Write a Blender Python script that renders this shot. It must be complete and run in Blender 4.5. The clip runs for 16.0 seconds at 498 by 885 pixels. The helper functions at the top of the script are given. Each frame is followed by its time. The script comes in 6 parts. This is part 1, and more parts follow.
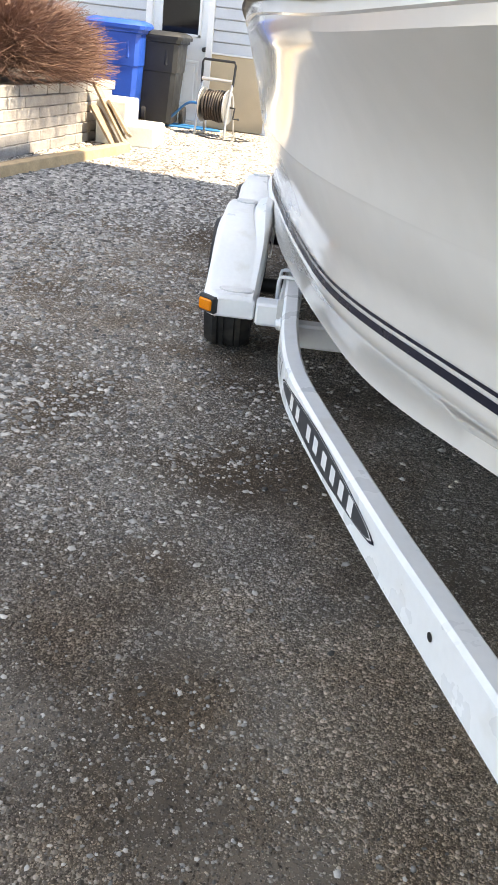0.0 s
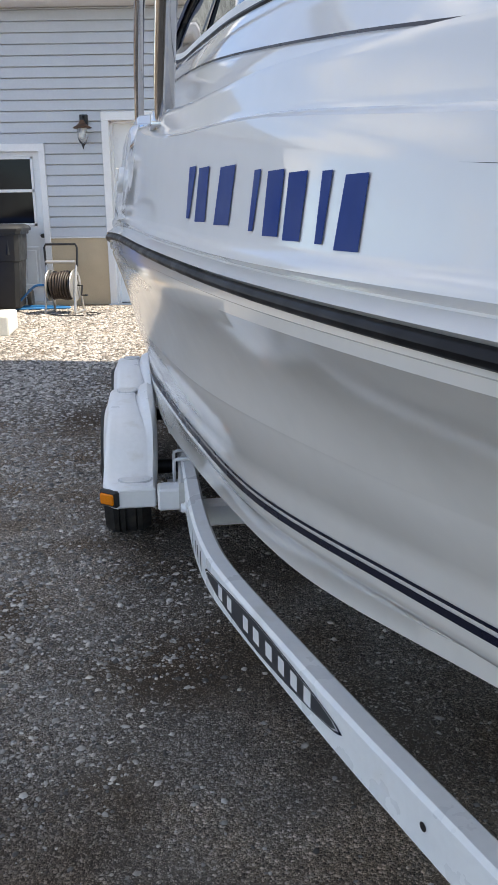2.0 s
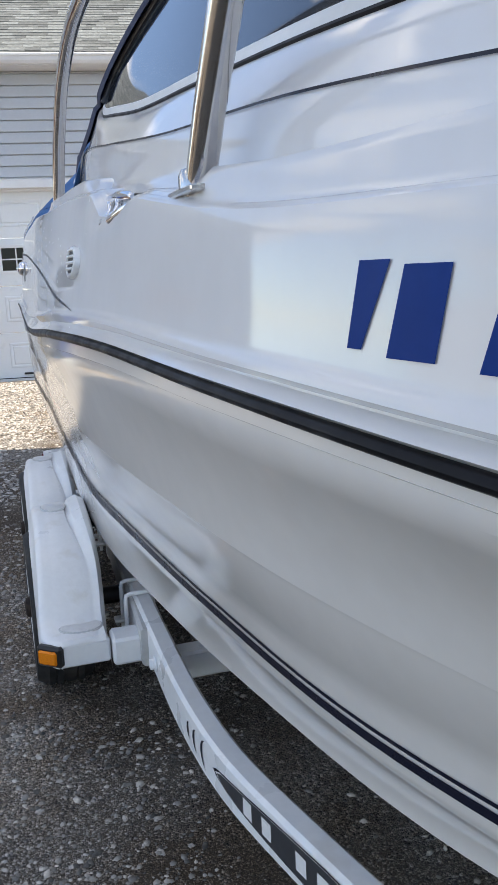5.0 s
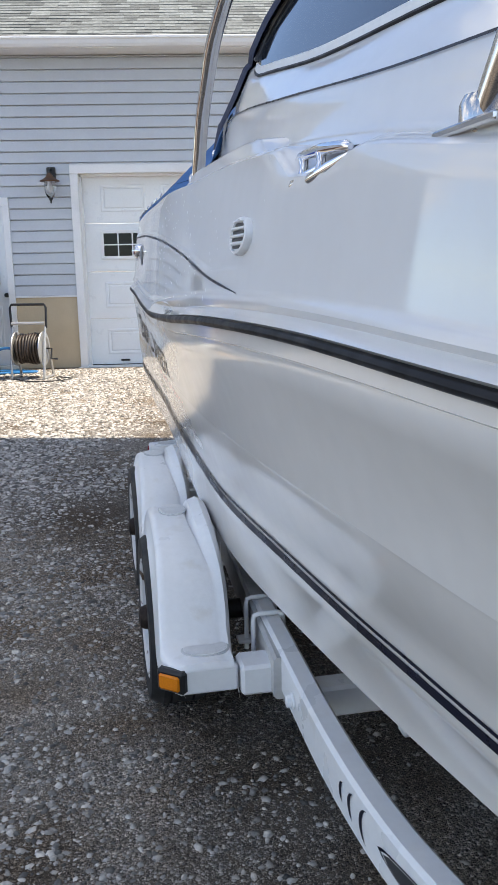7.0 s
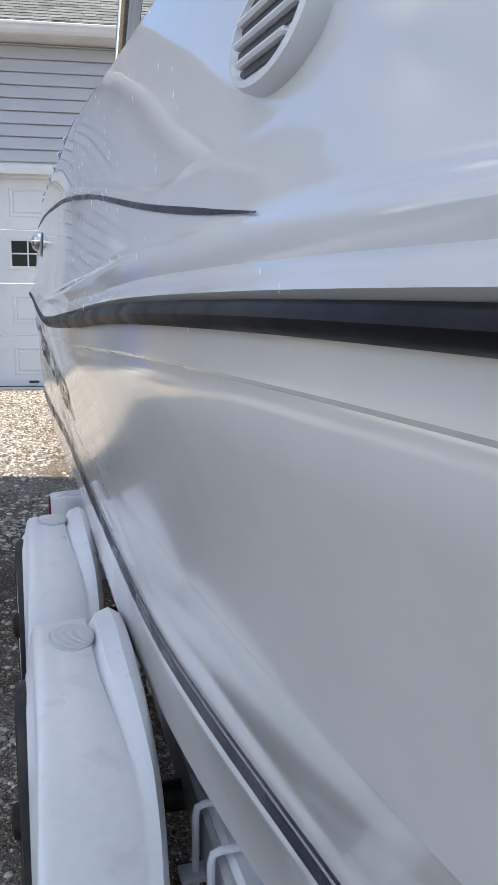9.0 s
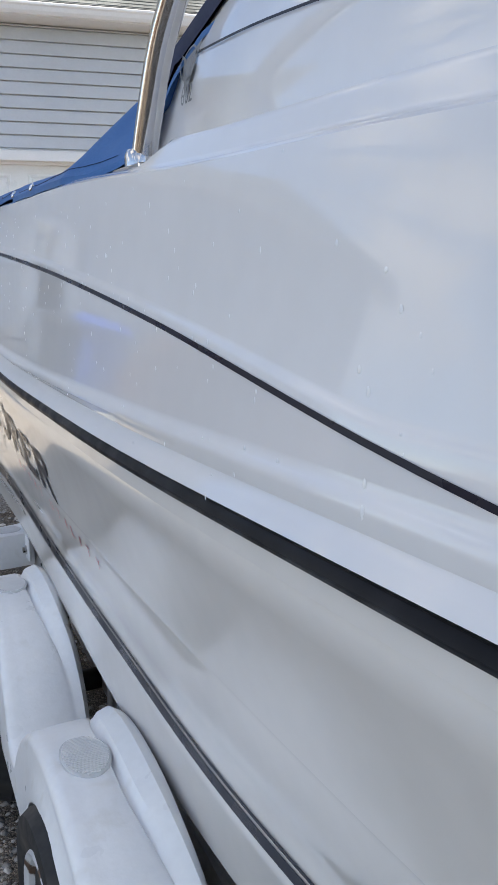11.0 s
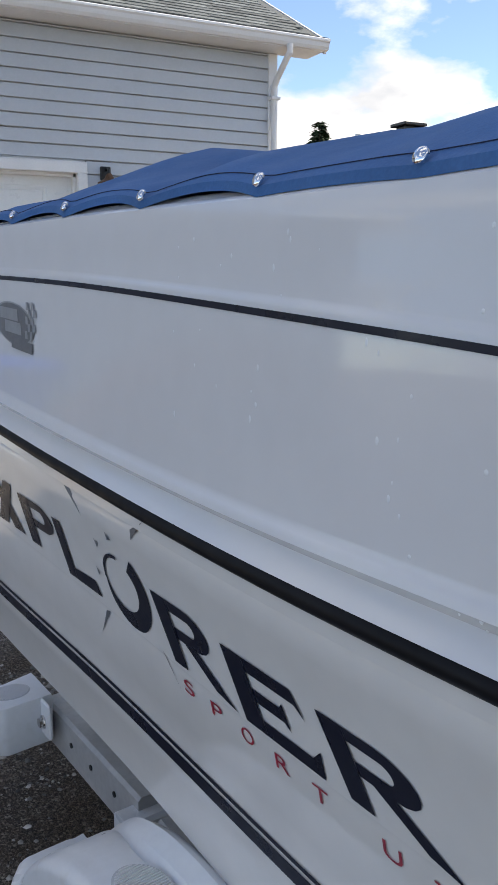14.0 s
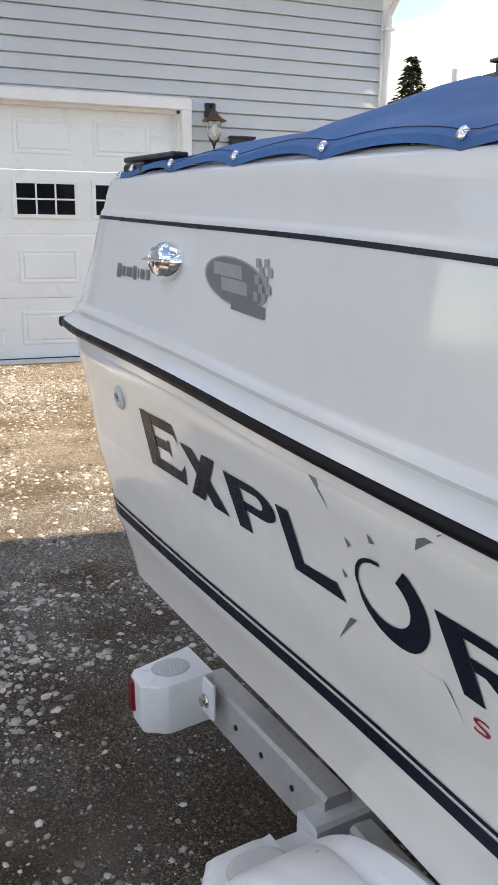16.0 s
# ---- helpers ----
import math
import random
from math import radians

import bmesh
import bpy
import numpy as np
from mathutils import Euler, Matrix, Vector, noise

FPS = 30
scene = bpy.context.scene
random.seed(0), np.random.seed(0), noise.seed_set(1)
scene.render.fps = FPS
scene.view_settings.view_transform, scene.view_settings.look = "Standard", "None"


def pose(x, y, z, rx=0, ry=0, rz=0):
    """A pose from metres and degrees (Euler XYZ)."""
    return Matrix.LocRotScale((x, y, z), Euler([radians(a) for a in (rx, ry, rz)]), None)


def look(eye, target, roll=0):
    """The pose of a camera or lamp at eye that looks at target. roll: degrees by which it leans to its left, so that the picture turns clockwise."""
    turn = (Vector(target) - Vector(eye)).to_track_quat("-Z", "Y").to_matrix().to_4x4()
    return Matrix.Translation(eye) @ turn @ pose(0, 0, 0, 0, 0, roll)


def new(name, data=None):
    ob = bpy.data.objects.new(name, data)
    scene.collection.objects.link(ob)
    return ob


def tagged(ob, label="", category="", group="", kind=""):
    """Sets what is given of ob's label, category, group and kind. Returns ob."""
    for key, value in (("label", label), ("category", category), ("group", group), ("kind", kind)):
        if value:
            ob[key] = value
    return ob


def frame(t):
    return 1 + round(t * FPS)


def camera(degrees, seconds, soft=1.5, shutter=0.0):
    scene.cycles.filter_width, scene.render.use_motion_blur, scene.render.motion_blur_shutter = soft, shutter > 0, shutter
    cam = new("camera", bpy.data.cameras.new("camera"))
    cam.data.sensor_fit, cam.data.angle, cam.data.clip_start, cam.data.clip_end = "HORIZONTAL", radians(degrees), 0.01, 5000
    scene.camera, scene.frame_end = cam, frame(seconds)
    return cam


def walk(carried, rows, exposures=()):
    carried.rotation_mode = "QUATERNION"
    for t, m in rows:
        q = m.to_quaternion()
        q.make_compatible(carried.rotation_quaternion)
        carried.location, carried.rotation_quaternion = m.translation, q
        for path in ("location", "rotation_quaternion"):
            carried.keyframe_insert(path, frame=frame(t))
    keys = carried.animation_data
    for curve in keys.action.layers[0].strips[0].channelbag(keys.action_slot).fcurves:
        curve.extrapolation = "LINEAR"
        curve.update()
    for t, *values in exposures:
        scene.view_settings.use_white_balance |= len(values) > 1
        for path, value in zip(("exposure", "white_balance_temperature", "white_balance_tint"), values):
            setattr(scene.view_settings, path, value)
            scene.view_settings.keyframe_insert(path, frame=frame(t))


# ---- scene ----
cam = camera(33.7, 16.0, soft=1.1)
PATH = [
    (0, (3.689, 0.967, 1.112), (3.401, 2.745, 0.243), 6.9),
    (0.5, (3.715, 0.918, 1.122), (3.427, 2.678, 0.219), 6.3),
    (1, (3.691, 0.926, 1.155), (3.470, 2.690, 0.239), 0.2),
    (1.5, (3.666, 0.928, 1.233), (3.550, 2.813, 0.574), -1.5),
    (2, (3.589, 0.959, 1.245), (3.555, 2.885, 0.706), -0.7),
    (2.5, (3.556, 1.083, 1.254), (3.521, 3.020, 0.758), 0.6),
    (3, (3.554, 1.229, 1.278), (3.574, 3.181, 0.840), 1.6),
    (3.2, (3.554, 1.275, 1.274), (3.616, 3.226, 0.836), 1.5),
    (5.3, (3.286, 1.511, 1.303), (3.573, 3.452, 0.911), -2.6),
    (5.5, (3.276, 1.503, 1.304), (3.496, 3.455, 0.927), -2.6),
    (6, (3.251, 1.516, 1.304), (3.401, 3.476, 0.933), -2.1),
    (6.5, (3.203, 1.583, 1.296), (3.340, 3.537, 0.894), -0.7),
    (7, (3.176, 1.796, 1.283), (3.259, 3.750, 0.862), -1.1),
    (7.5, (3.099, 2.002, 1.284), (3.210, 3.955, 0.867), -0.7),
    (8, (3.032, 2.224, 1.263), (3.360, 4.155, 0.858), 1.5),
    (8.5, (3.118, 2.535, 1.217), (3.476, 4.465, 0.838), 1.2),
    (8.7, (3.165, 2.668, 1.201), (3.447, 4.616, 0.842), 0.7),
    (10.8, (2.953, 2.890, 1.340), (3.449, 4.765, 0.860), 0.9),
    (11, (2.952, 2.945, 1.378), (3.507, 4.817, 0.946), -0.2),
    (11.5, (2.955, 3.050, 1.383), (3.517, 4.939, 1.041), -0.5),
    (12, (2.851, 3.209, 1.374), (3.427, 5.088, 1.004), 0.7),
    (12.5, (2.697, 3.395, 1.390), (3.323, 5.254, 0.998), -0.2),
    (13, (2.646, 3.625, 1.379), (3.317, 5.469, 0.994), -1.2),
    (13.5, (2.650, 3.869, 1.421), (3.385, 5.690, 1.041), -0.4),
    (14, (2.591, 4.088, 1.422), (3.469, 5.841, 1.026), 0.1),
    (14.5, (2.467, 4.270, 1.453), (3.364, 6.012, 1.051), -0.2),
    (15, (2.444, 4.341, 1.446), (3.242, 6.121, 1.006), 0.2),
    (15.5, (2.439, 4.350, 1.440), (3.166, 6.145, 0.942), 0.7),
    (16, (2.426, 4.368, 1.436), (3.133, 6.162, 0.909), 0.9),
]
EXPOSURES = [(0.0, 2.27, 8500, 10), (0.5, 2.04, 8450, 10), (1.0, 2.02, 8400, 10), (1.5, 1.85, 7900, 10), (2.0, 1.34, 7500, 10), (2.6, 1.42, 7400, 10), (5.5, 1.34, 7400, 10), (7.0, 1.36, 7300, 10), (8.7, 1.26, 7300, 10), (11.0, 1.31, 7500, 10), (11.5, 1.02, 7400, 10), (12.5, 0.87, 7200, 10),
             (13.5, 0.82, 7050, 10), (14.5, 0.80, 7400, 10), (15.0, 1.19, 7850, 10), (16.0, 1.44, 8350, 10)]
walk(cam, [(t, look(eye, target, roll)) for t, eye, target, roll in PATH], EXPOSURES)

# ---- light ----
SUN = Vector((0.99, -0.11, 1.6)).normalized()
world = bpy.data.worlds.new("sky")
scene.world = world
world.use_nodes = True
nt = world.node_tree
nt.nodes.clear()


def wnode(kind, **kw):
    n = nt.nodes.new(kind)
    for k, v in kw.items():
        if k in n.inputs:
            n.inputs[k].default_value = v
    return n


w_out = wnode("ShaderNodeOutputWorld")
w_bg = wnode("ShaderNodeBackground", Strength=0.15)
w_sky = wnode("ShaderNodeTexSky")
w_sky.sky_type = "NISHITA"
w_sky.sun_disc = False
w_sky.sun_elevation = math.asin(SUN.z)
w_sky.sun_rotation = math.atan2(SUN.x, SUN.y)
w_sky.altitude, w_sky.air_density, w_sky.dust_density, w_sky.ozone_density = 1500, 0.8, 0.05, 2.0
w_co = wnode("ShaderNodeTexCoord")
w_map = wnode("ShaderNodeMapping", Location=(0.6, 0.35, 0.2), Scale=(1.0, 1.0, 2.0))
w_n1 = wnode("ShaderNodeTexNoise", Scale=3.1, Detail=9.0, Roughness=0.55)
w_ramp = wnode("ShaderNodeValToRGB")
w_ramp.color_ramp.elements[0].position, w_ramp.color_ramp.elements[1].position = 0.52, 0.60
w_n2 = wnode("ShaderNodeTexNoise", Scale=7.0, Detail=6.0)
w_cr = wnode("ShaderNodeValToRGB")
w_cr.color_ramp.elements[0].color, w_cr.color_ramp.elements[1].color = (3.2, 3.4, 3.8, 1), (5.6, 5.6, 5.8, 1)
w_cr.color_ramp.elements[0].position, w_cr.color_ramp.elements[1].position = 0.35, 0.6
w_mix = nt.nodes.new("ShaderNodeMixRGB")
nt.links.new(w_co.outputs["Generated"], w_map.inputs["Vector"])
nt.links.new(w_map.outputs["Vector"], w_n1.inputs["Vector"])
nt.links.new(w_map.outputs["Vector"], w_n2.inputs["Vector"])
nt.links.new(w_n1.outputs["Fac"], w_ramp.inputs["Fac"])
nt.links.new(w_n2.outputs["Fac"], w_cr.inputs["Fac"])
nt.links.new(w_ramp.outputs["Color"], w_mix.inputs["Fac"])
nt.links.new(w_sky.outputs["Color"], w_mix.inputs["Color1"])
nt.links.new(w_cr.outputs["Color"], w_mix.inputs["Color2"])
nt.links.new(w_mix.outputs["Color"], w_bg.inputs["Color"])
nt.links.new(w_bg.outputs["Background"], w_out.inputs["Surface"])
sun_data = bpy.data.lights.new("sun", "SUN")
sun_data.energy, sun_data.angle, sun_data.color = 3.4, radians(0.55), (1.0, 0.94, 0.86)
sun = new("sun", sun_data)
sun.matrix_world = look(SUN * 40, (0, 0, 0))

# ---- materials ----


def mat(name, color, rough=0.5, metal=0.0, var=0.12, scale=6.0, fine=60.0, bump=0.0, bump_scale=120.0, coat=0.0, island=0.0, obrand=0.0,
        stain=None, stain_scale=1.5, stain_lo=0.5, stain_hi=0.7, rough_var=0.1, trans=0.0, spec=0.5):
    m = bpy.data.materials.new(name)
    m.use_nodes = True
    t = m.node_tree
    b = t.nodes["Principled BSDF"]

    def add(kind, **kw):
        n = t.nodes.new(kind)
        for k, v in kw.items():
            n.inputs[k].default_value = v
        return n

    co = add("ShaderNodeTexCoord").outputs["Object"]

    def noise_of(s, detail=4.0):
        n = add("ShaderNodeTexNoise", Scale=s, Detail=detail)
        t.links.new(co, n.inputs["Vector"])
        return n.outputs["Fac"]

    def mixed(kind, fac, a, c):
        n = t.nodes.new("ShaderNodeMixRGB")
        n.blend_type = kind
        for inp, v in ((n.inputs["Fac"], fac), (n.inputs["Color1"], a), (n.inputs["Color2"], c)):
            if hasattr(v, "is_linked"):
                t.links.new(v, inp)
            else:
                inp.default_value = v
        return n.outputs["Color"]

    def ramp(fac, lo, hi, a, c):
        n = t.nodes.new("ShaderNodeMapRange")
        n.inputs["From Min"].default_value, n.inputs["From Max"].default_value = lo, hi
        n.inputs["To Min"].default_value, n.inputs["To Max"].default_value = a, c
        t.links.new(fac, n.inputs["Value"])
        return n.outputs["Result"]

    base = (*color, 1.0)
    big = ramp(noise_of(scale), 0.3, 0.7, 1 - var, 1 + var * 0.6)
    small = ramp(noise_of(fine, 2.0), 0.3, 0.7, 1 - var * 0.7, 1 + var * 0.5)
    col = mixed("MULTIPLY", 1.0, base, big)
    col = mixed("MULTIPLY", 1.0, col, small)
    if island or obrand:
        src = t.nodes.new("ShaderNodeNewGeometry").outputs["Random Per Island"] if island else t.nodes.new("ShaderNodeObjectInfo").outputs["Random"]
        k = island or obrand
        col = mixed("MULTIPLY", 1.0, col, ramp(src, 0, 1, 1 - k, 1 + k))
    if stain:
        col = mixed("MIX", ramp(noise_of(stain_scale, 6.0), stain_lo, stain_hi, 0.0, 1.0), col, (*stain, 1.0))
    t.links.new(col, b.inputs["Base Color"])
    t.links.new(ramp(noise_of(scale * 2.3), 0.3, 0.7, max(rough - rough_var, 0.02), min(rough + rough_var, 1)), b.inputs["Roughness"])
    b.inputs["Metallic"].default_value = metal
    b.inputs["Coat Weight"].default_value = coat
    b.inputs["Coat Roughness"].default_value = 0.06
    b.inputs["Specular IOR Level"].default_value = spec
    if trans:
        b.inputs["Transmission Weight"].default_value = trans
    if bump:
        bn = t.nodes.new("ShaderNodeBump")
        bn.inputs["Strength"].default_value = 1.0
        bn.inputs["Distance"].default_value = bump
        t.links.new(noise_of(bump_scale, 5.0), bn.inputs["Height"])
        t.links.new(bn.outputs["Normal"], b.inputs["Normal"])
    return m


GEL = mat("gelcoat_white", (0.69, 0.685, 0.69), 0.05, var=0.02, scale=1.5, fine=20, rough_var=0.02, coat=0.0, spec=0.45, bump=0.0002, bump_scale=7)
GEL_HULL = mat("gelcoat_hull", (0.76, 0.735, 0.71), 0.13, var=0.03, scale=1.2, fine=18, rough_var=0.04, coat=0.3, bump=0.0003, bump_scale=7)
NAVY = mat("navy_vinyl", (0.007, 0.009, 0.022), 0.3, var=0.1, spec=0.25)
BLUE_VINYL = mat("blue_vinyl", (0.004, 0.035, 0.20), 0.45, var=0.06, spec=0.08)
RED_VINYL = mat("red_vinyl", (0.36, 0.015, 0.04), 0.35, var=0.06)
GREY_VINYL = mat("grey_vinyl", (0.16, 0.165, 0.175), 0.4, var=0.12, fine=200)
PALE_VINYL = mat("pale_vinyl", (0.55, 0.56, 0.57), 0.35, var=0.06)
WHITE_VINYL = mat("white_vinyl", (0.78, 0.78, 0.78), 0.35, var=0.04)
RUBBER = mat("black_rubber", (0.006, 0.006, 0.008), 0.42, var=0.2, scale=9, rough_var=0.1, spec=0.16)
TYRE = mat("tyre_rubber", (0.018, 0.018, 0.019), 0.75, var=0.3, scale=12, stain=(0.05, 0.045, 0.04), stain_scale=9)
STEEL = mat("stainless", (0.62, 0.6, 0.58), 0.14, 1.0, var=0.06, rough_var=0.06)
CHROME = mat("chrome", (0.8, 0.8, 0.82), 0.05, 1.0, var=0.02, rough_var=0.02)
TRAILER = mat("white_paint_steel", (0.80, 0.81, 0.82), 0.32, var=0.03, scale=4, coat=0.1, stain=(0.66, 0.64, 0.6), stain_scale=9, stain_lo=0.6, stain_hi=0.85, bump=0.0002)
TRAILER_GREY = mat("galvanised_grey", (0.52, 0.52, 0.51), 0.45, 0.1, var=0.1, scale=8)
PLASTIC_W = mat("white_plastic_fender", (0.80, 0.81, 0.82), 0.36, var=0.03, scale=5, stain=(0.64, 0.62, 0.57), stain_scale=14, stain_lo=0.6, stain_hi=0.9, bump=0.0003, bump_scale=160)
DARK = mat("dark_plastic", (0.015, 0.015, 0.016), 0.45, var=0.2)
AMBER = mat("amber_lens", (0.75, 0.22, 0.01), 0.15, var=0.15, fine=300)
RED_LENS = mat("red_lens", (0.2, 0.008, 0.015), 0.15, var=0.1)
RUST = mat("rusty_hub", (0.03, 0.02, 0.015), 0.7, 0.4, var=0.4, scale=30, bump=0.001)
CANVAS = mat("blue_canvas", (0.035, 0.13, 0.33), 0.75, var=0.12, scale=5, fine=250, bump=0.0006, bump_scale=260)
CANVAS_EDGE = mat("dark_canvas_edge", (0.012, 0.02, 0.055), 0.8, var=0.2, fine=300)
SIDING = mat("vinyl_siding", (0.50, 0.53, 0.565), 0.5, var=0.04, scale=2.0, fine=40, obrand=0.025, bump=0.0008, bump_scale=40)
TRIM = mat("white_trim", (0.76, 0.77, 0.78), 0.4, var=0.04, scale=4)
DOOR_W = mat("white_door_paint", (0.75, 0.78, 0.80), 0.35, var=0.03, scale=3)
PARGE = mat("beige_parging", (0.52, 0.43, 0.30), 0.85, var=0.1, scale=3, fine=90, bump=0.002, bump_scale=60, stain=(0.36, 0.29, 0.2), stain_scale=2, stain_lo=0.6, stain_hi=0.8)
SHINGLE = mat("asphalt_shingle", (0.15, 0.165, 0.165), 0.9, var=0.25, scale=20, fine=300, obrand=0.38, bump=0.002, bump_scale=250)
SHINGLE_I = mat("asphalt_shingle_far", (0.15, 0.165, 0.165), 0.9, var=0.25, scale=20, fine=300, island=0.38, bump=0.002, bump_scale=250)
DARKROOF = mat("dark_roofing", (0.012, 0.0125, 0.015), 0.9, var=0.2, scale=3, spec=0.1)
BLACKMETAL = mat("black_lamp_metal", (0.012, 0.012, 0.013), 0.45, var=0.2)
COPPER = mat("bronze_lamp_cap", (0.16, 0.09, 0.055), 0.45, 0.6, var=0.2)
GLASS_DARK = mat("dark_window_glass", (0.008, 0.009, 0.011), 0.05, var=0.1, rough_var=0.02, spec=0.15)
GLASS_WS = mat("windshield_glass", (0.03, 0.035, 0.045), 0.03, var=0.05, rough_var=0.01, spec=0.9)
BLOCK = mat("weathered_wall_block", (0.40, 0.375, 0.35), 0.9, var=0.18, scale=7, fine=70, obrand=0.12, bump=0.004, bump_scale=45, stain=(0.2, 0.18, 0.16), stain_scale=5, stain_lo=0.55, stain_hi=0.8)
WOOD = mat("new_lumber", (0.50, 0.36, 0.21), 0.7, var=0.16, scale=9, fine=80, bump=0.001)
WOOD_OLD = mat("weathered_plank", (0.34, 0.26, 0.175), 0.8, var=0.25, scale=12, fine=90, bump=0.0015)
STONE_STEP = mat("pale_moulded_step", (0.62, 0.63, 0.60), 0.7, var=0.08, scale=6, bump=0.002, bump_scale=50)
BIN_BLUE = mat("blue_bin_plastic", (0.010, 0.075, 0.42), 0.4, var=0.08, scale=4, bump=0.0005)
BIN_BLACK = mat("black_bin_plastic", (0.022, 0.024, 0.026), 0.45, var=0.15, scale=4)
HOSE_BLUE = mat("blue_hose", (0.02, 0.17, 0.42), 0.4, var=0.1)
HOSE_BROWN = mat("brown_hose", (0.04, 0.028, 0.022), 0.5, var=0.2, obrand=0.25)
ALU = mat("reel_aluminium", (0.5, 0.5, 0.49), 0.4, 0.7, var=0.1)
TWIG = mat("bare_twig", (0.20, 0.115, 0.085), 0.85, var=0.3, island=0.35)
SOIL = mat("garden_soil", (0.07, 0.05, 0.035), 0.95, var=0.35, scale=14, bump=0.01, bump_scale=30)
GRASSY = mat("green_blade", (0.07, 0.12, 0.025), 0.7, var=0.3, island=0.3)
BARK = mat("tree_bark", (0.10, 0.08, 0.065), 0.9, var=0.3)
NEEDLE = mat("conifer_needles", (0.03, 0.06, 0.022), 0.85, var=0.35, island=0.35)
PEBBLE = mat("gravel_stone", (0.34, 0.32, 0.29), 0.85, var=0.25, scale=30, island=0.8, bump=0.0008, bump_scale=300)


def ground_material():
    """Packed dirt with stones of three sizes pressed into it, each its own shade."""
    m = mat("gravel_ground", (0.175, 0.153, 0.128), 0.95, var=0.5, scale=2.3, fine=330, stain=(0.10, 0.083, 0.066), stain_scale=1.7, stain_lo=0.46, stain_hi=0.60, spec=0.2)
    t = m.node_tree
    b = t.nodes["Principled BSDF"]
    col = b.inputs["Base Color"].links[0].from_socket
    co = t.nodes.new("ShaderNodeTexCoord").outputs["Object"]

    def ranged(src, lo, hi, a, c):
        mr = t.nodes.new("ShaderNodeMapRange")
        for k, v in zip(("From Min", "From Max", "To Min", "To Max"), (lo, hi, a, c)):
            mr.inputs[k].default_value = v
        t.links.new(src, mr.inputs["Value"])
        return mr.outputs["Result"]

    def calc(op, a, c):
        n = t.nodes.new("ShaderNodeMath")
        n.operation = op
        for i, v in enumerate((a, c)):
            if hasattr(v, "is_linked"):
                t.links.new(v, n.inputs[i])
            else:
                n.inputs[i].default_value = v
        return n.outputs["Value"]

    patch = t.nodes.new("ShaderNodeTexNoise")
    patch.inputs["Scale"].default_value, patch.inputs["Detail"].default_value = 1.9, 6.0
    t.links.new(co, patch.inputs["Vector"])
    height = None
    for s, share, reach, pal, depth in ((420.0, 0.85, 0.46, (0.40, 0.36, 0.315), 0.3), (210.0, 0.62, 0.44, (0.44, 0.405, 0.36), 0.55), (105.0, 0.30, 0.40, (0.50, 0.47, 0.43), 1.0)):
        vo = t.nodes.new("ShaderNodeTexVoronoi")
        vo.voronoi_dimensions = "2D"
        vo.inputs["Scale"].default_value = s
        t.links.new(co, vo.inputs["Vector"])
        sep = t.nodes.new("ShaderNodeSeparateColor")
        t.links.new(vo.outputs["Color"], sep.inputs["Color"])
        here = calc("LESS_THAN", calc("SUBTRACT", sep.outputs["Red"], ranged(patch.outputs["Fac"], 0.35, 0.65, -share * 0.75, share * 0.5)), share)
        stone = calc("MULTIPLY", here, ranged(vo.outputs["Distance"], reach, reach + 0.12, 1.0, 0.0))
        tint = t.nodes.new("ShaderNodeMixRGB")
        tint.inputs["Color1"].default_value = (pal[0] * 0.2, pal[1] * 0.188, pal[2] * 0.18, 1)
        tint.inputs["Color2"].default_value = (pal[0] * 1.35, pal[1] * 1.35, pal[2] * 1.35, 1)
        t.links.new(calc("POWER", sep.outputs["Green"], 1.6), tint.inputs["Fac"])
        mx = t.nodes.new("ShaderNodeMixRGB")
        t.links.new(stone, mx.inputs["Fac"])
        t.links.new(col, mx.inputs["Color1"])
        t.links.new(tint.outputs["Color"], mx.inputs["Color2"])
        col = mx.outputs["Color"]
        h = calc("MULTIPLY", calc("MULTIPLY", here, ranged(vo.outputs["Distance"], 0.0, reach + 0.12, 1.0, 0.0)), depth)
        height = calc("MAXIMUM", height, h) if height else h
    # bare soil at the drive's lower end; darker beside trailer's stern, paler by garage
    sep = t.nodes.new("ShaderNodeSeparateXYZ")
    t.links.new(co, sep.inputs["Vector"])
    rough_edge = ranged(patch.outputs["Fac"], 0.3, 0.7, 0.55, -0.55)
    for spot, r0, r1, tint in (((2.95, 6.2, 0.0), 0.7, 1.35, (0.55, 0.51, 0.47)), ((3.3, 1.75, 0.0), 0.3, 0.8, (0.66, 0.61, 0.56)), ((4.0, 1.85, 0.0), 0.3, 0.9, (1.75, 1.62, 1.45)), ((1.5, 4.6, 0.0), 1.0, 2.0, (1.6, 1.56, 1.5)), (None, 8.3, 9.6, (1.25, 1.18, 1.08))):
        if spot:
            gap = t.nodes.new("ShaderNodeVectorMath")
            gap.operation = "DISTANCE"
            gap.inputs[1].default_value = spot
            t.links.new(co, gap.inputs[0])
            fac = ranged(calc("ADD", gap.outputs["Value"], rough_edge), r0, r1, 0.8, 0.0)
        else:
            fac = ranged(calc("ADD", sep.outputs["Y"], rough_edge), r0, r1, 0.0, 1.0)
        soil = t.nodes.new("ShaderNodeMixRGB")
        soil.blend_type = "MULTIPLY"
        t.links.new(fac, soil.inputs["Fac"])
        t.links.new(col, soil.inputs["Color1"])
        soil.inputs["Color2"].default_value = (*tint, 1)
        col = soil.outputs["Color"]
    broad = t.nodes.new("ShaderNodeTexNoise")
    broad.inputs["Scale"].default_value, broad.inputs["Detail"].default_value = 2.1, 9.0
    t.links.new(co, broad.inputs["Vector"])
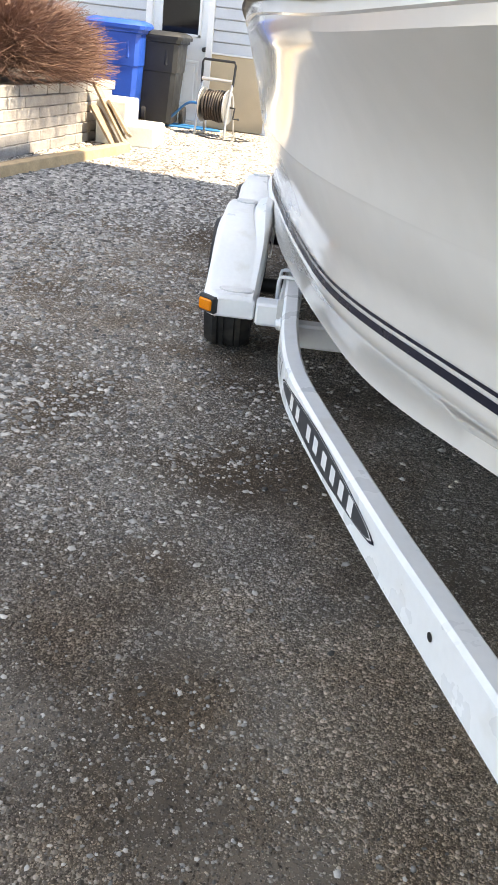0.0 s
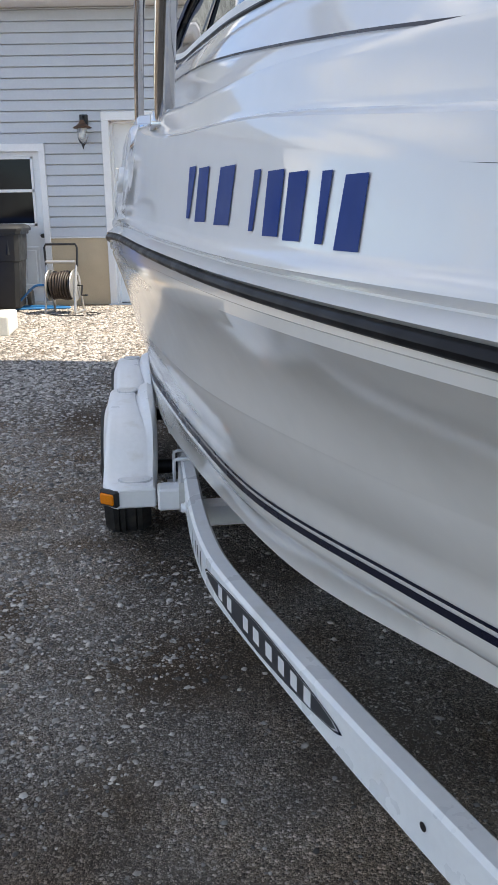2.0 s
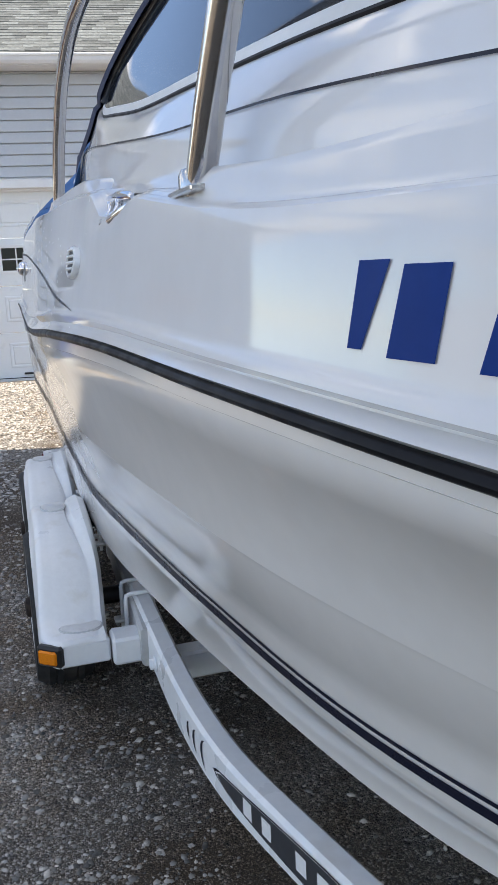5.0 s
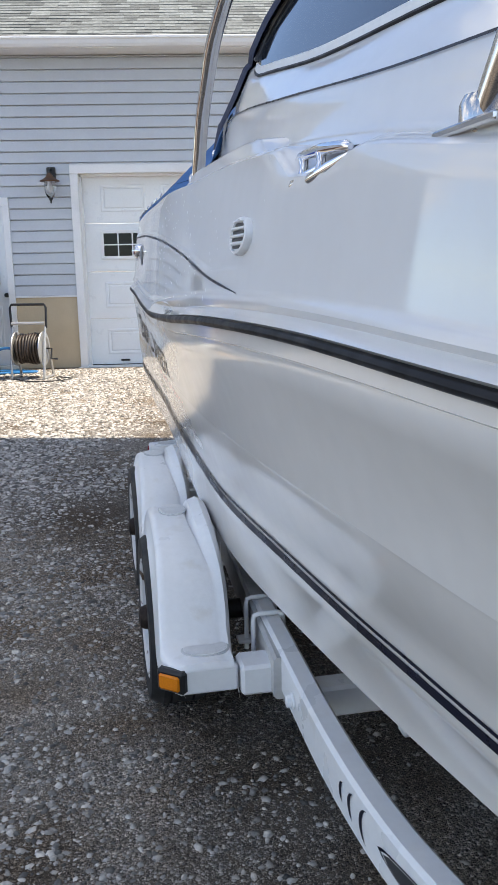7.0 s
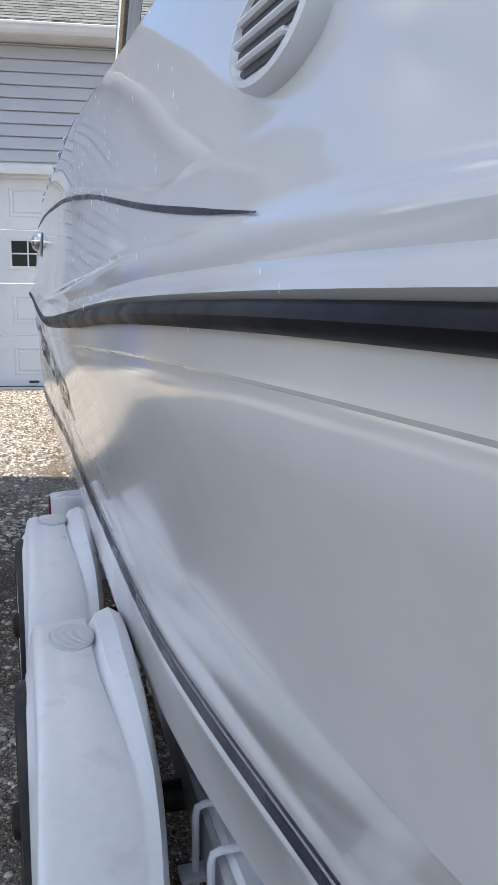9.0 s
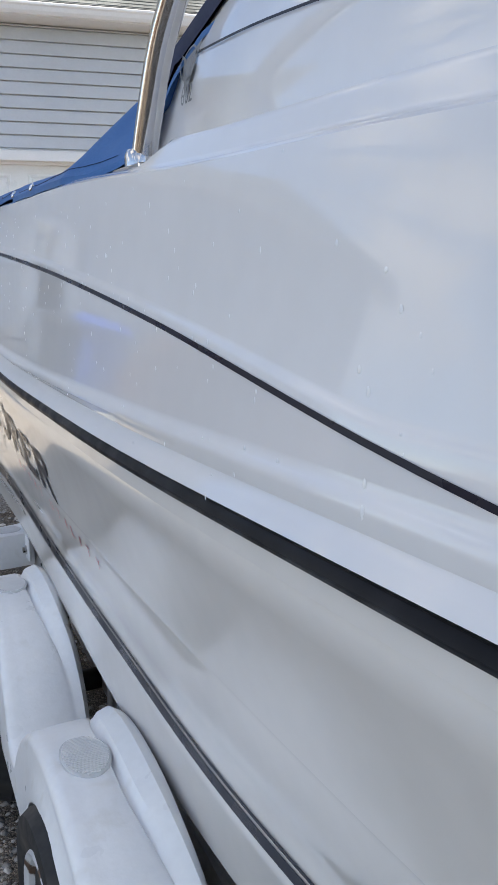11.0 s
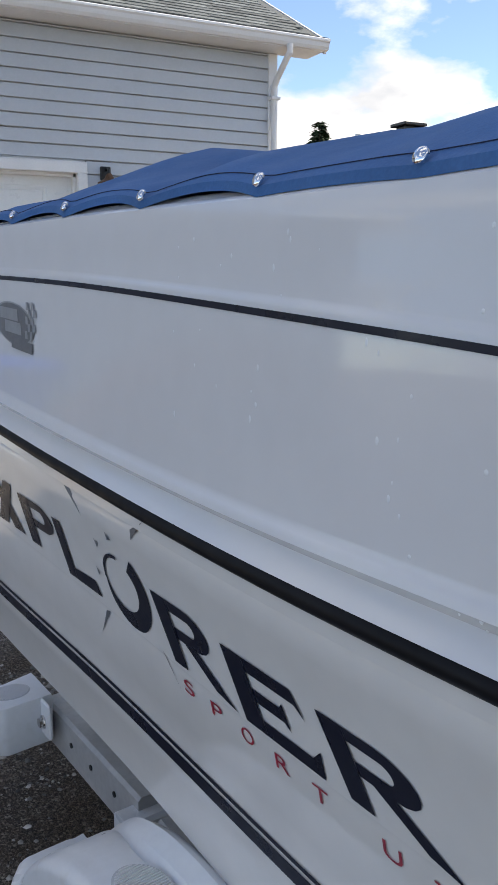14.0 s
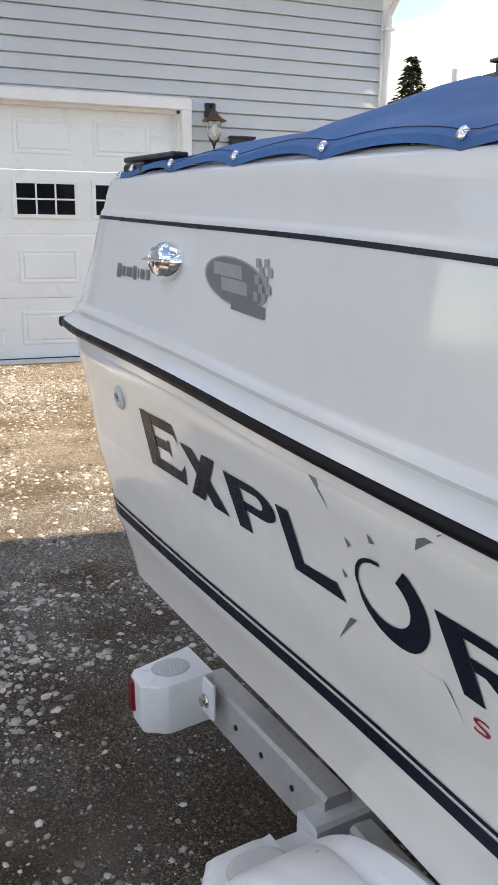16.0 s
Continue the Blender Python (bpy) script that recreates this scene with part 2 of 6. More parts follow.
    mud = t.nodes.new("ShaderNodeMixRGB")
    mud.blend_type = "MULTIPLY"
    t.links.new(ranged(broad.outputs["Fac"], 0.42, 0.62, 0.0, 1.0), mud.inputs["Fac"])
    t.links.new(col, mud.inputs["Color1"])
    mud.inputs["Color2"].default_value = (0.66, 0.58, 0.50, 1)
    col = mud.outputs["Color"]
    bn = t.nodes.new("ShaderNodeBump")
    bn.inputs["Strength"].default_value, bn.inputs["Distance"].default_value = 1.0, 0.009
    t.links.new(height, bn.inputs["Height"])
    t.links.new(bn.outputs["Normal"], b.inputs["Normal"])
    t.links.new(col, b.inputs["Base Color"])
    return m


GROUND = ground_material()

# ---- mesh helpers ----


def to_mesh(name, bm, material, smooth=False):
    me = bpy.data.meshes.new(name)
    bm.normal_update()
    bm.to_mesh(me)
    bm.free()
    me.materials.append(material)
    if smooth:
        me.polygons.foreach_set("use_smooth", [True] * len(me.polygons))
        me.set_sharp_from_angle(angle=radians(38 if smooth is True else smooth))
    return me


def part(name, bm, material, parent, label="", smooth=False):
    ob = new(name, to_mesh(name, bm, material, smooth))
    ob.parent = parent
    return tagged(ob, label) if label else ob


def thing(name, label, category, group="", kind="", m=None):
    ob = new(name)
    ob.empty_display_size = 0.1
    if m is not None:
        ob.matrix_world = m
    return tagged(ob, label, category, group, kind)


def box(bm, lo, hi, bevel=0.0, m=None, seg=1):
    c = [(a + b) / 2 for a, b in zip(lo, hi)]
    s = [b - a for a, b in zip(lo, hi)]
    mm = Matrix.Translation(c) @ Matrix.Diagonal((*s, 1))
    r = bmesh.ops.create_cube(bm, size=1.0, matrix=mm)
    vs = r["verts"]
    if bevel:
        es = list({e for v in vs for e in v.link_edges})
        g = bmesh.ops.bevel(bm, geom=es, offset=bevel, segments=seg, affect="EDGES", profile=0.5)
        vs = list({v for fc in g["faces"] for v in fc.verts} | {v for v in vs if v.is_valid})
    if m is not None:
        bmesh.ops.transform(bm, matrix=m, verts=vs)
    return vs


def bbox(lo, hi, bevel=0.0, m=None, seg=1):
    bm = bmesh.new()
    box(bm, lo, hi, bevel, m, seg)
    return bm


def grid(bm, rows, close_u=False, close_v=False, flip=False):
    """A sheet through rows of points."""
    vs = [[bm.verts.new(p) for p in row] for row in rows]
    n, k = len(vs), len(vs[0])
    for i in range(n if close_u else n - 1):
        for j in range(k if close_v else k - 1):
            q = [vs[i][j], vs[(i + 1) % n][j], vs[(i + 1) % n][(j + 1) % k], vs[i][(j + 1) % k]]
            bm.faces.new(q[::-1] if flip else q)
    return vs


def tube(bm, pts, r, seg=10, caps=True, closed=False):
    pts = [Vector(p) for p in pts]
    n = len(pts)
    rr = r if isinstance(r, (list, tuple)) else [r] * n
    rows, up = [], None
    for i, p in enumerate(pts):
        a = pts[(i - 1) % n] if closed else pts[max(i - 1, 0)]
        b = pts[(i + 1) % n] if closed else pts[min(i + 1, n - 1)]
        d = (b - a).normalized()
        if up is None:
            up = Vector((0, 0, 1)) if abs(d.z) < 0.9 else Vector((1, 0, 0))
        x = d.cross(up).normalized()
        up = x.cross(d).normalized()
        rows.append([p + rr[i] * (math.cos(t) * x + math.sin(t) * up) for t in (2 * math.pi * k / seg for k in range(seg))])
    vs = grid(bm, rows, close_u=closed, close_v=True)
    if caps and not closed:
        bm.faces.new(vs[0])
        bm.faces.new(vs[-1][::-1])


def lathe(bm, prof, seg=20, m=None):
    rows = [[(r * math.cos(2 * math.pi * k / seg), r * math.sin(2 * math.pi * k / seg), z) for k in range(seg)] for r, z in prof]
    vs = grid(bm, rows, close_v=True)
    for row, rev in ((vs[0], True), (vs[-1], False)):
        if prof[0 if rev else -1][0] > 1e-4:
            bm.faces.new(row[::-1] if rev else row)
    if m is not None:
        bmesh.ops.transform(bm, matrix=m, verts=[v for row in vs for v in row])


def interp(x, xs, ys):
    return float(np.interp(x, xs, ys))


def smooth_table(us, ys):
    """A smooth curve through a table, with slopes taken from its neighbours."""
    us, ys = np.array(us, float), np.array(ys, float)
    sl = np.gradient(ys, us)

    def at(u):
        u = min(max(u, us[0]), us[-1])
        i = min(max(int(np.searchsorted(us, u)) - 1, 0), len(us) - 2)
        h = us[i + 1] - us[i]
        s = (u - us[i]) / h
        return float((2 * s**3 - 3 * s**2 + 1) * ys[i] + (s**3 - 2 * s**2 + s) * h * sl[i] + (3 * s**2 - 2 * s**3) * ys[i + 1] + (s**3 - s**2) * h * sl[i + 1])

    return at


# ---- ground ----
def ground():
    bm = bmesh.new()
    xs = sorted({*np.linspace(-1, 6, 8), -400, -120, -40, -15, -6, 12, 25, 60, 150, 400})
    ys = sorted({*np.linspace(-1, 13, 15), -400, -120, -40, -12, -4, 25, 60, 150, 400})
    grid(bm, [[(x, y, 0) for x in xs] for y in ys], flip=True)
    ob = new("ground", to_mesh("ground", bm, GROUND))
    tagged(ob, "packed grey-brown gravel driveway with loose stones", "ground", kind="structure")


ground()

# ---- garage wall and roof ----
WY = 12.8
X0, X1 = -6.0, 7.28
BASE_Z, EAVE_Z = 0.925, 3.86
DOOR = (-0.30, 0.64, 2.165)
GAR = (1.435, 5.065, 2.56)
PITCH = 0.1375


def garage_house():
    wall = thing("wall_garage", "pale grey vinyl-sided garage wall with beige parged base", "wall", kind="structure")
    core = bmesh.new()
    for lo, hi in (((X0, WY + 0.02, 0), (DOOR[0] + 0.06, WY + 0.2, EAVE_Z)), ((DOOR[1] - 0.06, WY + 0.02, 0), (GAR[0] + 0.08, WY + 0.2, EAVE_Z)),
                   ((GAR[1] - 0.08, WY + 0.02, 0), (X1, WY + 0.2, EAVE_Z)), ((DOOR[0] + 0.06, WY + 0.02, DOOR[2] - 0.06), (DOOR[1] - 0.06, WY + 0.2, EAVE_Z)),
                   ((GAR[0] + 0.08, WY + 0.02, GAR[2] - 0.08), (GAR[1] - 0.08, WY + 0.2, EAVE_Z)), ((X1 - 0.2, WY + 0.2, 0), (X1, 21, EAVE_Z)), ((X0, WY + 0.2, 0), (X0 + 0.2, 21, EAVE_Z))):
        box(core, lo, hi)
    part("wall_core", core, TRIM, wall, "white sheathing behind siding")
    for a, b in ((X0, DOOR[0]), (DOOR[1], GAR[0]), (GAR[1], X1)):
        part("parged_base", bbox((a, WY - 0.012, 0), (b, WY + 0.018, BASE_Z), 0.004), PARGE, wall, "beige parged foundation strip")
        part("starter_strip", bbox((a, WY - 0.03, BASE_Z), (b, WY + 0.015, BASE_Z + 0.022), 0.003), TRIM, wall)
    for a, b in ((X1 - 0.1, X1 + 0.012),):
        part("corner_post", bbox((a, WY - 0.028, BASE_Z), (b, WY + 0.1, EAVE_Z), 0.006), TRIM, wall)
    gable = bmesh.new()
    vs = [gable.verts.new(p) for p in ((X1, WY, EAVE_Z), (X1, 21, EAVE_Z), (X1, 16.9, 6.1))]
    gable.faces.new(vs)
    part("gable_wall", gable, SIDING, wall)
    return wall


def siding(wall):
    """Lapped courses, each its own board, cut round the two doors."""
    shared = {}
    n = int((EAVE_Z - BASE_Z) / PITCH) + 1
    for i in range(n):
        z = BASE_Z + 0.022 + i * PITCH
        top = min(z + PITCH, EAVE_Z)
        runs = [(X0, X1 - 0.1)]
        for a, b, h in (DOOR, GAR):
            nxt = []
            for s, e in runs:
                nxt += [(s, a), (b, e)] if z < h - 0.01 and s < a < e else [(s, e)]
            runs = nxt
        for s, e in runs:
            key = (round(e - s, 3), round(top - z, 3))
            if key not in shared:
                bm = bmesh.new()
                w, h = key
                prof = [(0.018, 0.0), (-0.020, 0.0), (-0.024, 0.004), (-0.023, 0.012), (-0.006, h - 0.012), (0.012, h - 0.006), (0.012, h), (0.018, h)]
                prof = [(y, min(zz, h)) for y, zz in prof]
                rows = [[(x, y, zz) for y, zz in prof] for x in (0, w)]
                vv = grid(bm, rows, close_v=True)
                bm.faces.new(vv[0][::-1])
                bm.faces.new(vv[1])
                shared[key] = to_mesh("siding_board", bm, SIDING)
            ob = new("siding_board", shared[key])
            ob.parent = wall
            ob.location = (s, WY, z)


def roof():
    rf = thing("roof", "grey asphalt shingle roof with white gutter and soffit", "roof", kind="structure")
    e0, ridge = (12.43, 3.97), (16.9, 3.97 + 0.537 * (16.9 - 12.43))
    bm = bmesh.new()
    for ya, za, yb, zb in ((*e0, *ridge), (*ridge, 21.4, 3.97)):
        d = Vector((0, yb - ya, zb - za)).normalized()
        nrm = Vector((0, -d.z, d.y))
        rows = [[Vector((x, ya, za)) - nrm * 0.01, Vector((x, yb, zb)) - nrm * 0.01, Vector((x, yb, zb)) - nrm * 0.05, Vector((x, ya, za)) - nrm * 0.05] for x in (X0 - 0.3, 7.72)]
        vv = grid(bm, rows, close_v=True)
        bm.faces.new(vv[0][::-1])
        bm.faces.new(vv[1])
    part("deck_boards", bm, SHINGLE_I, rf)
    part("soffit", bbox((X0 - 0.3, 12.46, EAVE_Z), (7.7, WY + 0.02, EAVE_Z + 0.03)), TRIM, rf, "white vented soffit")
    g = bmesh.new()
    prof = [(12.46, 3.985), (12.40, 3.985), (12.385, 3.975), (12.385, 3.955), (12.40, 3.94), (12.41, 3.90), (12.43, 3.87), (12.46, 3.865)]
    vv = grid(g, [[(x, y, z) for y, z in prof] for x in (X0 - 0.3, 7.74)], close_v=True)
    g.faces.new(vv[0][::-1])
    g.faces.new(vv[1])
    part("gutter", g, TRIM, rf, "white aluminium eaves gutter")
    part("drip_edge", bbox((X0 - 0.3, 12.42, 3.985), (7.74, 12.47, 3.998)), DARK, rf)
    d = bmesh.new()
    tube(d, [(7.25, 12.42, 3.88), (7.25, 12.42, 3.80), (7.24, 12.50, 3.72), (7.23, 12.66, 3.58), (7.225, 12.72, 3.50), (7.225, 12.72, 0.1)], 0.036, 10)
    part("downspout", d, TRIM, rf, "white downspout with elbow", smooth=True)
    part("downspout_strap", bbox((7.17, 12.675, 3.36), (7.28, 12.775, 3.39), 0.003), TRIM, rf)
    rk = bmesh.new()
    dd = Vector((0, 1, 0.537)).normalized()
    nrm = Vector((0, -dd.z, dd.y))
    a = Vector((7.72, 12.43, 3.97))
    b = Vector((7.72, ridge[0], ridge[1]))
    rows = [[p + nrm * 0.0, p + nrm * 0.0 + Vector((0.03, 0, 0)), p - nrm * 0.14 + Vector((0.03, 0, 0)), p - nrm * 0.14] for p in (a, b)]
    vv = grid(rk, rows, close_v=True)
    rk.faces.new(vv[0][::-1])
    rk.faces.new(vv[1])
    part("rake_board", rk, TRIM, rf)
    return rf


def shingles(rf):
    """Tabs in lapped courses; those over the doors are pieces of their own."""
    rng = random.Random(4)
    d = Vector((0, 1, 0.537)).normalized()
    nrm = Vector((0, -d.z, d.y))
    meshes = []
    for w in (0.13, 0.19, 0.25):
        bm = bmesh.new()
        rows = [[Vector((x, 0, 0)) + d * s + nrm * h for s, h in ((0, 0.0), (0, 0.011), (0.17, 0.003), (0.17, 0.0))] for x in (0.003, w)]
        vv = grid(bm, rows, close_v=True)
        bm.faces.new(vv[0][::-1])
        bm.faces.new(vv[1])
        meshes.append((w, to_mesh("shingle", bm, SHINGLE)))
    rest = bmesh.new()
    count = 0
    for c in range(36):
        o = Vector((0, 12.43, 3.97)) + d * (c * 0.14)
        x = X0 - 0.3 + rng.random() * 0.2
        while x < 7.5:
            w, me = meshes[rng.randrange(3)]
            if 0.9 < x < 4.4 and c < 16 and count < 298:
                ob = new("shingle", me)
                ob.parent = rf
                ob.location = o + Vector((x, 0, 0)) + nrm * (0.004 * rng.random())
                count += 1
            else:
                lift = 0.011 + 0.004 * rng.random()
                p = o + Vector((x, 0, 0))
                q = [p + nrm * lift, p + Vector((w - 0.003, 0, 0)) + nrm * lift, p + Vector((w - 0.003, 0, 0)) + d * 0.17 + nrm * 0.003, p + d * 0.17 + nrm * 0.003]
                lo = [p, p + Vector((w - 0.003, 0, 0))]
                v = [rest.verts.new(z) for z in q]
                u = [rest.verts.new(z) for z in lo]
                rest.faces.new(v)
                rest.faces.new((u[0], u[1], v[1], v[0]))
            x += w
    tagged(part("shingle_field", rest, SHINGLE_I, rf), kind="stuff")


def garage_door():
    g = thing("door_garage", "closed white raised-panel overhead garage door with small grid windows", "garage door", kind="structure")
    a, b, h = GAR
    t = 0.1
    part("door_trim", bbox((a, WY - 0.045, 0), (a + t, WY + 0.05, h), 0.005), TRIM, g)
    part("door_trim", bbox((b - t, WY - 0.045, 0), (b, WY + 0.05, h), 0.005), TRIM, g)
    part("door_trim", bbox((a - 0.0, WY - 0.05, h - t), (b + 0.0, WY + 0.05, h + 0.01), 0.005), TRIM, g)
    part("jamb", bbox((a + t - 0.02, WY + 0.05, 0), (a + t + 0.03, WY + 0.2, h - t)), TRIM, g)
    part("jamb", bbox((b - t - 0.03, WY + 0.05, 0), (b - t + 0.02, WY + 0.2, h - t)), TRIM, g)
    part("jamb", bbox((a + t, WY + 0.05, h - t - 0.03), (b - t, WY + 0.2, h - t + 0.02)), TRIM, g)
    y = WY + 0.14
    sec = 0.615
    wins = [1.795 + 0.77 * k for k in range(4)]
    for s in range(4):
        z0 = 0.012 + s * sec
        p = part("door_section", bbox((a + t, y, z0), (b - t, y + 0.045, z0 + sec - 0.006), 0.004), DOOR_W, g)
        for x in wins:
            if s == 2:
                fr = bmesh.new()
                x0, x1, za, zb = x - 0.035, x + 0.605, z0 + 0.155, z0 + 0.525
                for lo, hi in (((x0, y - 0.022, za), (x1, y, za + 0.04)), ((x0, y - 0.022, zb - 0.04), (x1, y, zb)), ((x0, y - 0.022, za + 0.04), (x0 + 0.04, y, zb - 0.04)), ((x1 - 0.04, y - 0.022, za + 0.04), (x1, y, zb - 0.04))):
                    box(fr, lo, hi, 0.003)
                part("window_frame", fr, TRIM, p)
                part("pane", bbox((x0 + 0.04, y - 0.008, za + 0.04), (x1 - 0.04, y - 0.003, zb - 0.04)), GLASS_DARK, p, "dark glass pane")
                mu = bmesh.new()
                for k in (1, 2):
                    xx = x0 + 0.04 + k * (x1 - x0 - 0.08) / 3
                    box(mu, (xx - 0.008, y - 0.018, za + 0.04), (xx + 0.008, y - 0.009, zb - 0.04))
                zz = (za + zb) / 2
                box(mu, (x0 + 0.04, y - 0.019, zz - 0.008), (x1 - 0.04, y - 0.0095, zz + 0.008))
                part("muntin", mu, TRIM, p)
            else:
                bm = bmesh.new()
                x0, x1, za, zb = x - 0.01, x + 0.58, z0 + 0.14, z0 + 0.48
                rows = []
                for ins, dy in ((0.0, 0.0005), (0.012, -0.008), (0.028, -0.008), (0.045, 0.0), (0.06, -0.012)):
                    rows.append([(x0 + ins, y + dy, za + ins), (x1 - ins, y + dy, za + ins), (x1 - ins, y + dy, zb - ins), (x0 + ins, y + dy, zb - ins)])
                vv = grid(bm, rows, close_v=True, flip=True)
                bm.faces.new(vv[-1][::-1])
                part("raised_panel", bm, DOOR_W, p)
    part("bottom_seal", bbox((a + t, y - 0.005, 0.0), (b - t, y + 0.04, 0.02)), DARK, g)
    part("lift_handle", bbox((1.95, y - 0.03, 0.06), (2.07, y, 0.085), 0.006), DARK, g)
    part("apron_slab", bbox((a - 0.02, WY - 0.1, -0.02), (b + 0.02, WY + 0.12, 0.012), 0.006), STONE_STEP, g, "worn concrete door sill")


def entry_door():
    d = thing("door_entry", "closed white entry door with dark half-height window", "door", kind="structure")
    a, b, h = DOOR
    t = 0.085
    part("door_trim", bbox((a, WY - 0.04, 0), (a + t, WY + 0.06, h), 0.005), TRIM, d)
    part("door_trim", bbox((b - t, WY - 0.04, 0), (b, WY + 0.06, h), 0.005), TRIM, d)
    part("door_trim", bbox((a, WY - 0.045, h - t), (b, WY + 0.06, h + 0.02), 0.005), TRIM, d)
    y = WY + 0.035
    leaf = part("door_leaf", bbox((a + t, y, 0.05), (b - t, y + 0.045, h - t), 0.003), DOOR_W, d)
    x0, x1, z0, z1 = -0.12, 0.455, 1.10, 2.02
    fr = bmesh.new()
    for lo, hi in (((x0, y - 0.02, z0), (x1, y, z0 + 0.035)), ((x0, y - 0.02, z1 - 0.035), (x1, y, z1)), ((x0, y - 0.02, z0), (x0 + 0.035, y, z1)), ((x1 - 0.035, y - 0.02, z0), (x1, y, z1)), ((x0, y - 0.02, 1.55), (x1, y, 1.59))):
        box(fr, lo, hi, 0.003)
    part("window_frame", fr, TRIM, leaf)
    for za, zb in ((z0 + 0.035, 1.55), (1.59, z1 - 0.035)):
        part("pane", bbox((x0 + 0.035, y - 0.009, za), (x1 - 0.035, y - 0.002, zb)), GLASS_DARK, leaf, "dark glass pane")
    for xa, xb in ((x0, 0.14), (0.2, x1)):
        bm = bmesh.new()
        rows = []
        for ins, dy in ((0.0, 0.0005), (0.012, -0.008), (0.03, -0.008), (0.045, 0.0), (0.06, -0.008)):
            rows.append([(xa + ins, y + dy, 0.25 + ins), (xb - ins, y + dy, 0.25 + ins), (xb - ins, y + dy, 0.82 - ins), (xa + ins, y + dy, 0.82 - ins)])
        vv = grid(bm, rows, close_v=True, flip=True)
        bm.faces.new(vv[-1][::-1])
        part("raised_panel", bm, DOOR_W, leaf)
    k = bmesh.new()
    lathe(k, [(0.03, 0), (0.03, 0.008), (0.012, 0.015), (0.012, 0.035), (0.025, 0.045), (0.028, 0.06), (0.015, 0.072)], 14, pose(0.525, y, 0.965, 90, 0, 0))
    part("door_knob", k, BLACKMETAL, leaf, "black round knob", smooth=True)
    part("sill", bbox((a, WY - 0.06, 0), (b, WY + 0.08, 0.05), 0.006), STONE_STEP, d)


def wall_lamp(x, z):
    """A lantern with a dark cap over a clear glass cup on a wall bracket."""
    L = thing("wall_lamp", "black coach lantern with flared cap and clear glass, on siding", "wall lamp", "lanterns beside the garage door")
    L.location = (x, WY - 0.02, z)
    part("back_plate", bbox((-0.055, -0.025, -0.04), (0.055, 0.02, 0.1), 0.008), BLACKMETAL, L)
    arm = bmesh.new()
    tube(arm, [(0, -0.02, 0.06), (0, -0.08, 0.08), (0, -0.13, 0.05), (0, -0.14, 0.0)], 0.012, 8)
    part("arm", arm, BLACKMETAL, L, smooth=True)
    cap = bmesh.new()
    lathe(cap, [(0.02, 0.02), (0.035, 0.0), (0.05, -0.03), (0.085, -0.055), (0.125, -0.075), (0.12, -0.085), (0.06, -0.08)], 20, pose(0, -0.14, 0))
    part("cap", cap, COPPER, L, "bronze flared cap", smooth=True)
    gl = bmesh.new()
    lathe(gl, [(0.066, -0.085), (0.075, -0.12), (0.07, -0.2), (0.045, -0.27), (0.02, -0.29)], 18, pose(0, -0.14, 0))
    gm = part("glass_cup", gl, LAMP_GLASS, L, "clear glass cup", smooth=True)
    gm.visible_shadow = False
    bu = bmesh.new()
    lathe(bu, [(0.018, -0.09), (0.02, -0.12), (0.035, -0.17), (0.03, -0.2), (0.008, -0.215)], 12, pose(0, -0.14, 0))
    part("bulb", bu, TRIM, L, "white unlit bulb", smooth=True)
    fi = bmesh.new()
    lathe(fi, [(0.022, -0.285), (0.024, -0.30), (0.01, -0.32), (0.012, -0.335), (0.002, -0.35)], 10, pose(0, -0.14, 0))
    part("finial", fi, BLACKMETAL, L, smooth=True)


LAMP_GLASS = mat("clear_glass", (0.95, 0.96, 0.97), 0.02, var=0.01, trans=1.0, rough_var=0.01)
gw = garage_house()
rf = roof()
garage_door()
entry_door()
wall_lamp(1.205, 2.44)
wall_lamp(5.26, 2.44)
# unseen plain high wall, added beside the drive so its shade covers the boat
tagged(new("wall_east", to_mesh("wall_east", bbox((6.6, -14, 0), (7.0, 7.55, 10.5), 0.01), SIDING)), "tall unseen plain wall added to shade the drive", "wall", kind="structure")
vb = thing("wall_box", "small black hooded utility box on siding", "utility box")
vb.location = (5.6, WY - 0.02, 2.16)
part("box_body", bbox((-0.13, -0.05, -0.07), (0.13, 0.02, 0.07), 0.006), BLACKMETAL, vb)
part("hood", bbox((-0.14, -0.075, 0.055), (0.14, 0.02, 0.08), 0.006), BLACKMETAL, vb)

# ---- boat: across the beam (v), along to the stern (u), up (z) ----
BOAT = pose(0, 0, 0, 0, 0, 8.9)
VC, STERN = 4.83, 5.90
US = [-0.28, -0.1, 0.3, 0.8, 1.3, 1.8, 2.3, 2.8, 3.3, 3.8, 4.3, 4.8, 5.3, 5.8]
RV = smooth_table(US, [4.818, 4.443, 4.065, 3.903, 3.799, 3.718, 3.666, 3.629, 3.625, 3.638, 3.653, 3.664, 3.675, 3.685])
ZR = smooth_table(US, [1.152, 1.154, 1.156, 1.161, 1.165, 1.180, 1.192, 1.184, 1.159, 1.137, 1.123, 1.135, 1.159, 1.175])
MV = smooth_table(US, [4.843, 4.472, 4.094, 3.925, 3.816, 3.741, 3.693, 3.662, 3.656, 3.663, 3.675, 3.687, 3.700, 3.714])
VN = smooth_table(US, [4.819, 4.565, 4.266, 4.094, 3.943, 3.819, 3.745, 3.707, 3.700, 3.701, 3.706, 3.714, 3.715, 3.719])
ZN = smooth_table(US, [1.060, 1.053, 1.028, 0.982, 0.953, 0.943, 0.948, 0.940, 0.922, 0.911, 0.905, 0.918, 0.935, 0.949])
